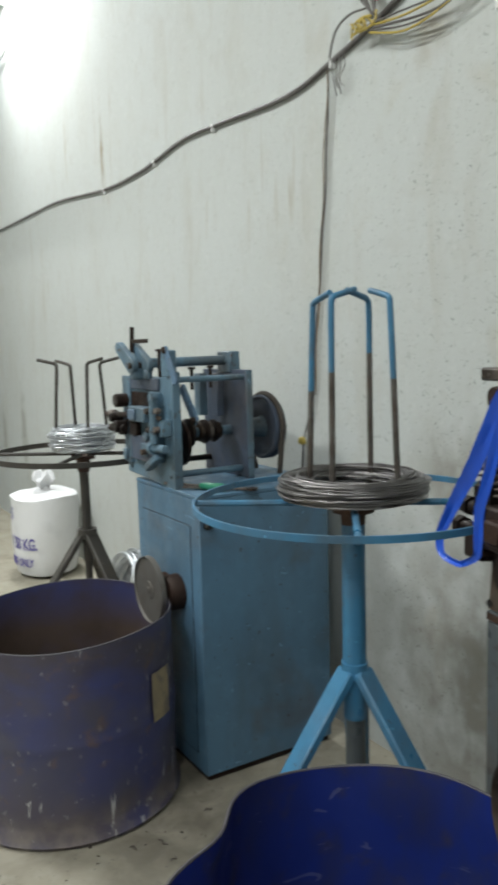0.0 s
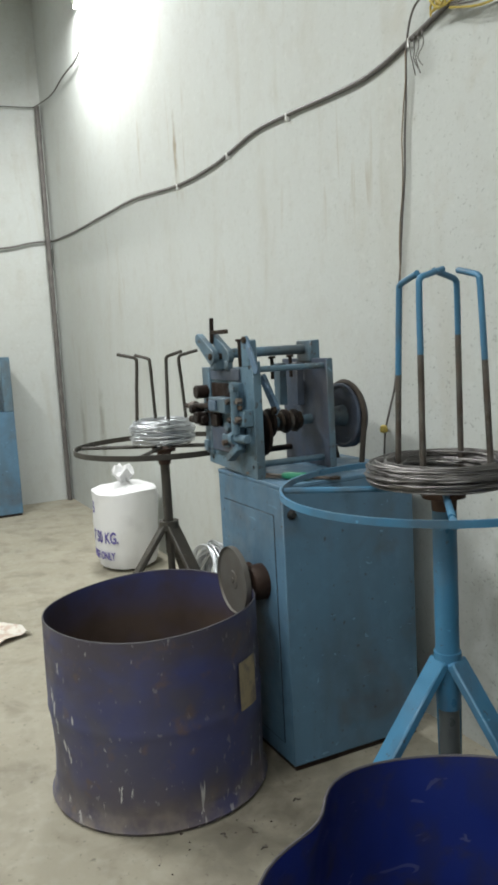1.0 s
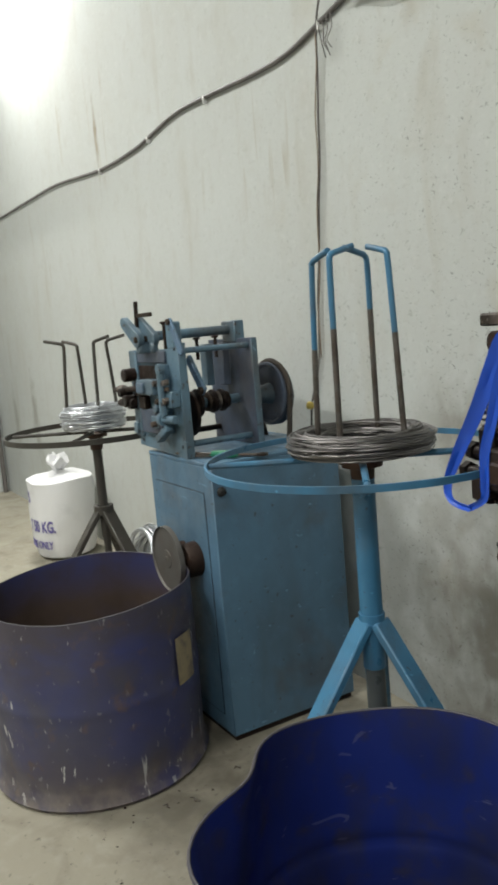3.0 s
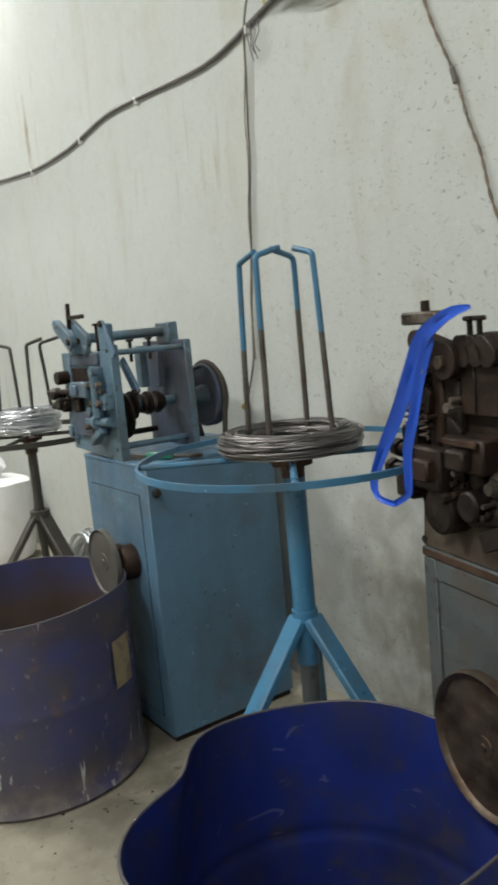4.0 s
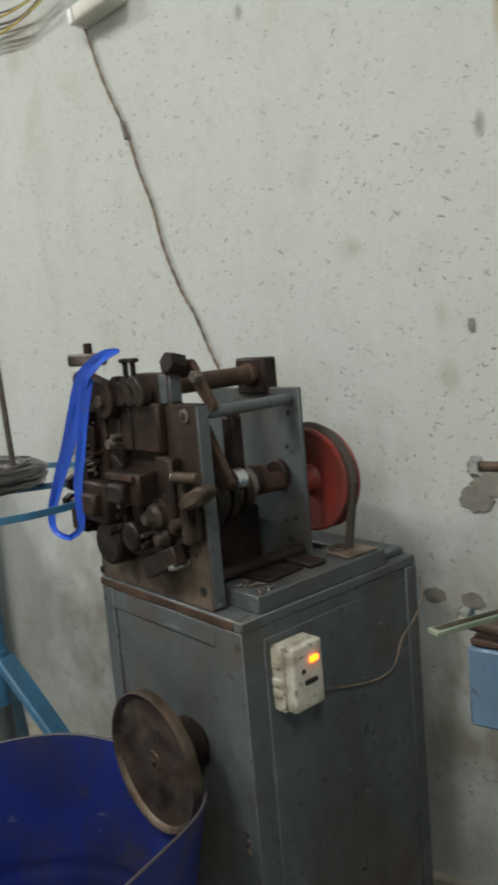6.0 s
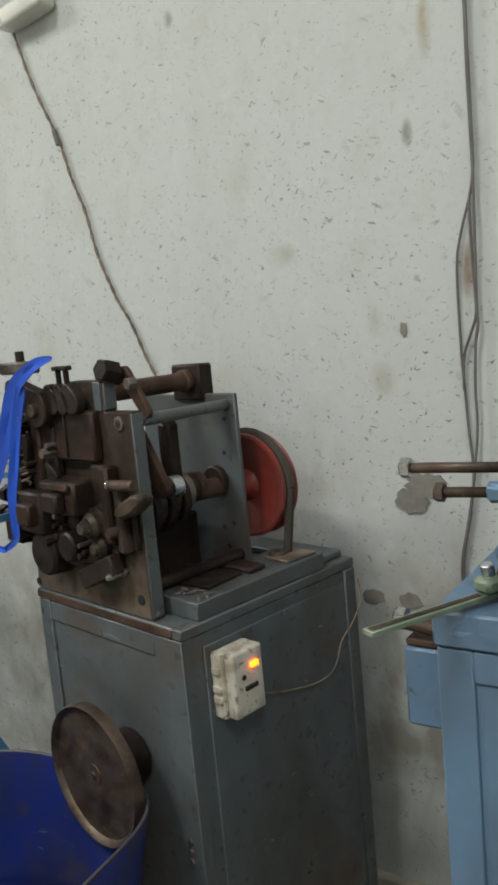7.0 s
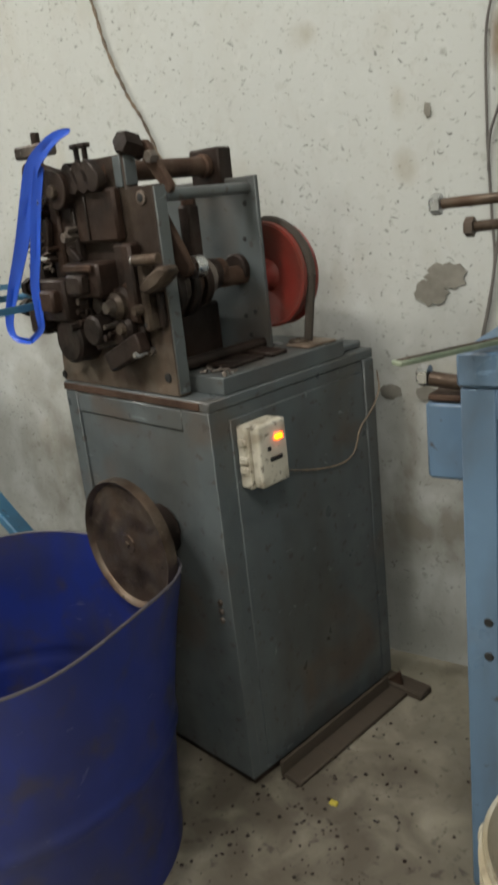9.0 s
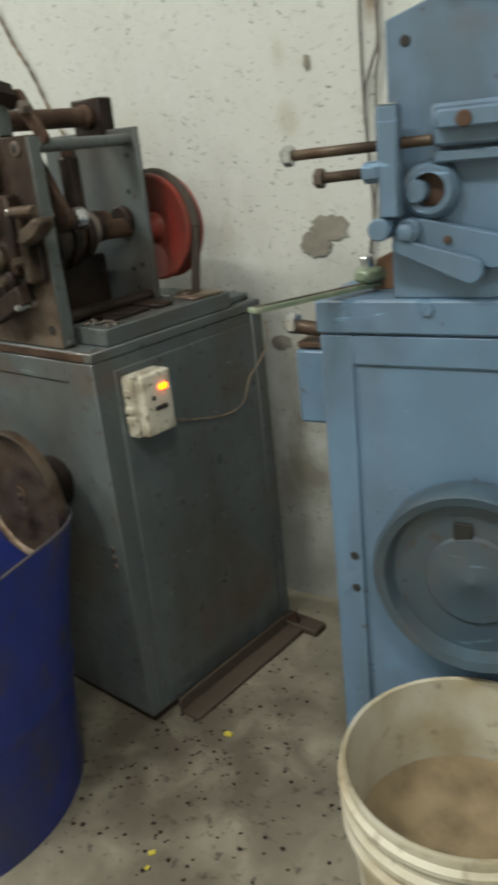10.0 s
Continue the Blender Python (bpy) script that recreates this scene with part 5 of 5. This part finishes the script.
# ---- the pale blue machine at the end ----
root = thing("forming_machine", pose(0.495, -0.65, 0), "pale blue wire-forming machine on a steel cabinet", "machine", "wire-forming machines")
W3 = 0.46
c = part("cabinet", bx(B(), 0.0, W3, 0.0, 0.50, 0.0, 0.915, 0.006, None, 2), pale_blue, root)
part("door", bx(B(), 0.055, W3 - 0.04, -0.001, 0.006, 0.08, 0.868, 0.002), pale_blue, c)
for a in ((0.0, 0.05, 0.02, 0.915), (W3 - 0.04, W3, 0.02, 0.915)):
    part("post", bx(B(), a[0], a[1], -0.006, 0.01, a[2], a[3], 0.002), pale_blue, c)
part("rail", bx(B(), 0.05, W3 - 0.04, -0.006, 0.01, 0.87, 0.915, 0.002), pale_blue, c)
part("base_plate", bx(B(), -0.004, W3 + 0.005, -0.010, 0.50, 0.917, 0.968, 0.004), pale_blue, root)
for z in (0.545, 0.485):
    part("hole", rod(B(), (0.035, -0.0075, z), (0.035, -0.002, z), 0.0075), black_hole, c)
fp = part("front_plate", plate_outline(B(), [(0.115, 0.968), (W3, 0.968), (W3, 1.34), (0.19, 1.34), (0.115, 1.318)], 0.0, 0.04), pale_blue, root)
part("bolt", nut(B(), (0.165, 0.0, 0.955), (0, -1, 0), 0.011, 0.014), pale_blue, root)
part("bolt", rod(B(), (0.141, -0.002, 1.292), (0.141, 0.01, 1.292), 0.007), black_hole, root)
part("upright_lever", bx(B(), 0.115, 0.142, -0.048, -0.024, 1.083, 1.220, 0.003), pale_blue, root)
part("lever_tip", bx(B(), 0.117, 0.140, -0.047, -0.025, 1.2202, 1.2215, 0), bright_steel, root, "bare steel tip of the lever")
part("pivot", rod(B(), (0.115, -0.055, 1.069), (0.115, 0.0, 1.069), 0.015), pale_blue, root)
part("pivot", rod(B(), (0.147, -0.034, 1.063), (0.147, 0.0, 1.063), 0.017), pale_blue, root)
part("pivot_nut", nut(B(), (0.147, -0.034, 1.063), (0, -1, 0), 0.012, 0.008), pale_blue, root)
part("link_lever", link_arm(B(), (0.160, 1.060), (0.256, 1.033), 0.018, 0.022, -0.022, -0.004), pale_blue, root)
part("link_lever", link_arm(B(), (0.135, 1.045), (0.229, 1.011), 0.010, 0.017, -0.036, -0.022), pale_blue, root)
part("link_bolt", rod(B(), (0.198, -0.026, 1.050), (0.198, -0.02, 1.050), 0.005), rust_rod, root)
b1 = part("feed_bolt", rod(B(), (-0.008, -0.035, 1.170), (0.183, -0.03, 1.174), 0.007), worn_steel, root)
part("head", nut(B(), (-0.008, -0.035, 1.170), (-1, -0.02, 0), 0.014, 0.014), bright_steel, b1)
b2 = part("feed_bolt", rod(B(), (0.033, -0.03, 1.138), (0.116, -0.03, 1.141), 0.007), worn_steel, root)
part("head", nut(B(), (0.033, -0.03, 1.138), (-1, -0.02, 0), 0.013, 0.012), oily_steel, b2)
part("lock_nut", rod(B(), (0.090, -0.03, 1.140), (0.114, -0.03, 1.141), 0.014, 6), pale_blue, b2)
part("bearing", turned(B(), [(0.022, -0.022), (0.030, -0.022), (0.036, -0.016), (0.039, 0.0), (0.022, 0.0)], (0.173, 0.0, 1.113), (0, 1, 0), 32, True), pale_blue, root)
part("bore", rod(B(), (0.173, -0.006, 1.113), (0.173, -0.002, 1.113), 0.022, 24), rust_rod, root)
part("bearing_lug", rod(B(), (0.157, -0.028, 1.112), (0.157, 0.0, 1.112), 0.015), pale_blue, root)
part("slide_block", bx(B(), 0.18, 0.34, -0.03, 0.0, 1.165, 1.215, 0.004), pale_blue, root)
part("slide_cap", bx(B(), 0.19, 0.34, -0.045, -0.03, 1.185, 1.208, 0.003), pale_blue, root)
part("slide_pin", rod(B(), (0.225, -0.048, 1.195), (0.225, -0.03, 1.195), 0.01), rust_rod, root)
part("slide_rail", bx(B(), 0.18, 0.36, -0.024, 0.0, 1.145, 1.16, 0.003), pale_blue, root)
part("top_clamp", bx(B(), 0.19, 0.34, -0.02, 0.04, 1.345, 1.385, 0.006), oily_steel, root)
part("top_roll", rod(B(), (0.24, -0.05, 1.40), (0.24, 0.05, 1.40), 0.03), rust_rod, root)
w = handwheel(root, (0.233, -0.05, 0.550), 0.152, 0.045, wheel_blue, 0.062)
part("centre_boss", turned(B(), [(0, -0.004), (0.006, -0.004), (0.012, 0.0), (0.07, 0.002), (0.074, 0.008), (0, 0.008)], (0.233, -0.038, 0.550), (0, 1, 0), 36), wheel_blue, w)
part("wheel_slot", bx(B(), 0.205, 0.233, -0.035, -0.028, 0.612, 0.645, 0.003), black_hole, w)
part("side_box", bx(B(), -0.095, -0.002, 0.10, 0.20, 0.73, 0.86, 0.005), pale_blue, root)
part("side_lid", bx(B(), -0.09, -0.004, 0.10, 0.19, 0.862, 0.874, 0.003), rust_rod, root)
s = part("side_bolt", rod(B(), (-0.085, 0.10, 0.900), (0.01, 0.10, 0.890), 0.012), worn_steel, root)
part("head", nut(B(), (-0.085, 0.10, 0.905), (-1, 0, 0), 0.018, 0.018), bright_steel, s)
t = thing("steel_rule", Matrix.Translation((0.556, -0.60, 0.974)) @ pose(0, 0, 0, 0, -1, 243), "greenish steel rule with a clamp on the machine", "tool")
r = part("rule", bx(B(), -0.02, 0.215, -0.010, 0.010, 0.0, 0.007, 0.001), green_plastic, t)
part("scale", bx(B(), 0.02, 0.21, -0.005, 0.005, 0.0072, 0.0082, 0.0003), worn_steel, r)
part("jaw", bx(B(), -0.03, 0.02, -0.016, 0.016, 0.008, 0.030, 0.006), green_plastic, t)
part("screw", rod(B(), (0.0, 0.0, 0.03), (0.006, 0.0, 0.048), 0.009, 8), bright_steel, t)
t = thing("cardboard_scrap", pose(0.555, -0.59, 0.969), "brown scrap of card wedged on the machine", "scrap")
part("sheet", plate_outline(B(), [(0.0, 0.0), (0.055, 0.0), (0.055, 0.065), (0.01, 0.045)], 0.0, 0.006), cardboard_mat, t)

# ---- bucket ----
t = thing("paint_bucket", pose(0.758, -0.845, 0), "dirty cream plastic bucket standing on the floor", "bucket")
R0, R1, HB = 0.150, 0.172, 0.37
part("wall", turned(B(), [(0, 0.0), (R0 - 0.006, 0.0), (R0, 0.006), (R0 + 0.72 * (R1 - R0), 0.265), (R1 + 0.006, 0.27), (R1 + 0.006, 0.278), (R1 - 0.004, 0.282), (R1 - 0.003, 0.30), (R1 + 0.007, 0.304), (R1 + 0.007, 0.312), (R1 - 0.002, 0.316), (R1 - 0.001, 0.335), (R1 + 0.008, 0.339), (R1 + 0.008, 0.346), (R1, 0.35), (R1 + 0.003, HB - 0.004), (R1 + 0.001, HB), (R1 - 0.004, HB - 0.002),
    (R1 - 0.008, 0.30), (R0 - 0.004, 0.02), (0, 0.02)], (0, 0, 0), (0, 0, 1), 64), bucket_white, t)
part("residue", turned(B(), [(0, 0.165), (0.06, 0.158), (0.11, 0.17), (0.146, 0.20), (0.158, 0.225)], (0, 0, 0), (0, 0, 1), 40), mud, t, "dried brown residue in the bucket")
for s in (-1, 1):
    part("handle_lug", rod(B(), (s * (R1 + 0.001), 0, 0.325), (s * (R1 + 0.014), 0, 0.325), 0.014, 14), bucket_white, t)

# ---- sack, far machine, litter ----
t = thing("sack", pose(-4.27, -0.27, 0, 0, 0, -18) @ Matrix.Scale(1.17, 4), "full white woven sack tied at the top, printed in blue", "sack")
bm = B()
seg, rows = 40, []
prof = [(0.13, 0.0), (0.19, 0.02), (0.212, 0.10), (0.217, 0.25), (0.213, 0.38), (0.195, 0.425), (0.14, 0.445), (0.06, 0.455), (0.024, 0.468), (0.04, 0.495), (0.058, 0.525), (0.045, 0.545), (0.0, 0.535)]
for r, z in prof:
    ring = []
    for i in range(seg):
        a = 2 * math.pi * i / seg
        q = r * (1 + 0.05 * noise.noise((3 * math.cos(a), 3 * math.sin(a), z * 7)) + 0.035 * noise.noise((7 * math.cos(a), 7 * math.sin(a), z * 22)) + (0.22 * noise.noise((5 * math.cos(a), 5 * math.sin(a), z * 9)) if z > 0.46 else 0))
        e = 0.80 + 0.2 * min(1, max(0, (z - 0.36) * 8)) if z < 0.5 else 1
        lean = 0.07 * min(1, max(0, (z - 0.40) * 9))
        ring.append(bm.verts.new((q * math.cos(a) + lean, q * math.sin(a) * e, z + (0.02 * math.sin(4 * a) if z > 0.51 else 0.006 * math.sin(3 * a) * (z > 0.02)))))
    rows.append(ring)
for A, C in zip(rows, rows[1:]):
    for i in range(seg):
        bm.faces.new((A[i], A[(i + 1) % seg], C[(i + 1) % seg], C[i]))
bm.faces.new(rows[0][::-1])
bm.faces.new(rows[-1])
part("bag", bm, sack_white, t)


def lettering(parent, text, size, m, material, bold=0.0, narrow=1.0):
    cu = bpy.data.curves.new("print", "FONT")
    cu.body, cu.size, cu.extrude, cu.align_x, cu.offset = text, size, 0.001, "CENTER", bold
    tmp = bpy.data.objects.new("print", cu)
    scene.collection.objects.link(tmp)
    bpy.context.view_layer.update()
    me = bpy.data.meshes.new_from_object(tmp.evaluated_get(bpy.context.evaluated_depsgraph_get()))
    bpy.data.objects.remove(tmp)
    # wrap the flat print round the sack
    for v in me.vertices:
        a = m[0] + v.co.x * narrow / 0.205
        rr = 0.219 + v.co.z
        v.co = (rr * math.sin(a), -rr * math.cos(a) * 0.80, m[1] + v.co.y)
    me.materials.append(material.m)
    ob = new("print", me)
    ob.parent = parent
    return ob


lettering(t, "WT 50 KG.", 0.085, (0.60, 0.165), print_blue, 0.002, 0.72)
lettering(t, "USE ONLY", 0.058, (0.70, 0.075), print_blue, 0.001, 0.72)
bm = B()
for k in range(3):
    a = 0.1 + 0.095 * k
    x0 = 0.219
    bx(bm, -0.007, 0.007, -0.0008, 0.0008, 0.08, 0.115, 0, pose(x0 * math.sin(a), -x0 * 0.80 * math.cos(a), 0, 0, 0, math.degrees(a)))
part("print", bm, print_blue, t, "line of small blue print")
lettering(t, "5", 0.085, (0.30, 0.315), print_blue, 0.001)
root = thing("forming_machine", pose(-6.33, -0.95, 0), "blue wire-forming machine beside the end wall", "machine", "wire-forming machines")
c = cabinet(root, 0.42, 0.40, 0.90, blue_cab)
part("front_plate", bx(B(), -0.36, 0.0, 0.0, 0.05, 0.90, 1.36, 0.005), blue_head, root)
part("back_plate", bx(B(), -0.36, 0.0, 0.32, 0.40, 0.90, 1.36, 0.005), blue_head, root)
for z in (0.96, 1.25):
    part("tie_bar", rod(B(), (-0.1, 0.04, z), (-0.1, 0.29, z), 0.013), blue_head, root)
part("camshaft", rod(B(), (-0.2, -0.06, 1.1), (-0.2, 0.36, 1.1), 0.02), grease_iron, root)
part("slide", bx(B(), -0.25, -0.02, -0.05, 0.0, 1.05, 1.14, 0.005), grease_iron, root)
part("feed_shaft", rod(B(), (-0.1, -0.03, 1.12), (0.03, -0.03, 1.12), 0.012), grease_iron, root)
part("foot", bx(B(), -0.44, 0.02, 0.0, 0.06, 0.0, 0.03, 0.004), rust_rod, root)
t = thing("waste_paper", pose(-3.42, -1.26, 0.0, 0, 0, 25), "crumpled scrap of paper lying on the floor", "litter")
bm = B()
bmesh.ops.create_grid(bm, x_segments=9, y_segments=7, size=0.5)
for v in bm.verts:
    v.co = Vector((v.co.x * 0.34, v.co.y * 0.22, 0.018 + 0.035 * noise.noise((v.co.x * 5, v.co.y * 5, 3)) + 0.012 * noise.noise((v.co.x * 13, v.co.y * 13, 1))))
bmesh.ops.solidify(bm, geom=bm.faces[:], thickness=0.001)
part("sheet", bm, paper_mat, t)
for i, (x, y, r) in enumerate(((0.18, -0.578, 0.009), (0.20, -0.90, 0.007), (0.21, -0.93, 0.005))):
    bit = thing("yellow_scrap", pose(x, y, 0, 0, 0, 40 * i), "small yellow scrap lying on the floor", "litter")
    part("scrap", bx(B(), -r, r, -r * 0.7, r * 0.7, 0.0, r * 0.8, r * 0.3), yellow_bit, bit)
for i, (x, y) in enumerate(((0.545, -0.93), (0.56, -0.955), (0.53, -0.95))):
    bit = thing("foil_scrap", pose(x, y, 0, 0, 0, 70 * i), "crumpled shiny scrap of foil on the floor", "litter")
    bm = B()
    bmesh.ops.create_grid(bm, x_segments=5, y_segments=4, size=0.5)
    for v in bm.verts:
        v.co = Vector((v.co.x * 0.035, v.co.y * 0.022, 0.006 + 0.012 * noise.noise((v.co.x * 6 + i, v.co.y * 6, 2))))
    bmesh.ops.solidify(bm, geom=bm.faces[:], thickness=0.0008)
    part("sheet", bm, bright_steel, bit)
rng = random.Random(11)
for i in range(14):
    x, y = rng.uniform(-1.45, -0.75), rng.uniform(-0.95, -0.62)
    clip = thing("wire_offcut", pose(x, y, 0, 0, 0, rng.uniform(0, 360)), "short bent steel wire offcut on the floor", "litter", "wire offcuts")
    n = rng.uniform(0.01, 0.03)
    part("wire", sweep(B(), [(-n, 0, 0.002), (-n * 0.3, 0.006, 0.003), (n * 0.4, -0.004, 0.003), (n, 0.008, 0.002)], 0.0016, 6, 4), oily_steel, clip)
# ---- crumbs of dirt on the oily floor ----
rng = random.Random(33)
verts, faces = [], []
for k in range(420):
    cx, cy = (rng.gauss(0.16, 0.16), rng.gauss(-0.62, 0.2)) if k % 3 else (rng.uniform(-1.5, 0.6), rng.uniform(-1.2, -0.25))
    if cy > -0.03:
        continue
    s = rng.uniform(0.0015, 0.006)
    n0 = len(verts)
    a0 = rng.random() * 6.28
    for i in range(5):
        a = a0 + 2 * math.pi * i / 5
        q = s * rng.uniform(0.6, 1.2)
        verts.append((cx + q * math.cos(a), cy + q * math.sin(a), 0.0))
    verts.append((cx, cy, s * rng.uniform(0.4, 0.9)))
    faces += [(n0 + i, n0 + (i + 1) % 5, n0 + 5) for i in range(5)]
me = bpy.data.meshes.new("floor_dirt")
me.from_pydata(verts, [], faces)
me.materials.append(grease_iron.m)
tagged(new("floor_dirt", me), "dark oily crumbs of dirt scattered on the floor", "dirt", "", "stuff")
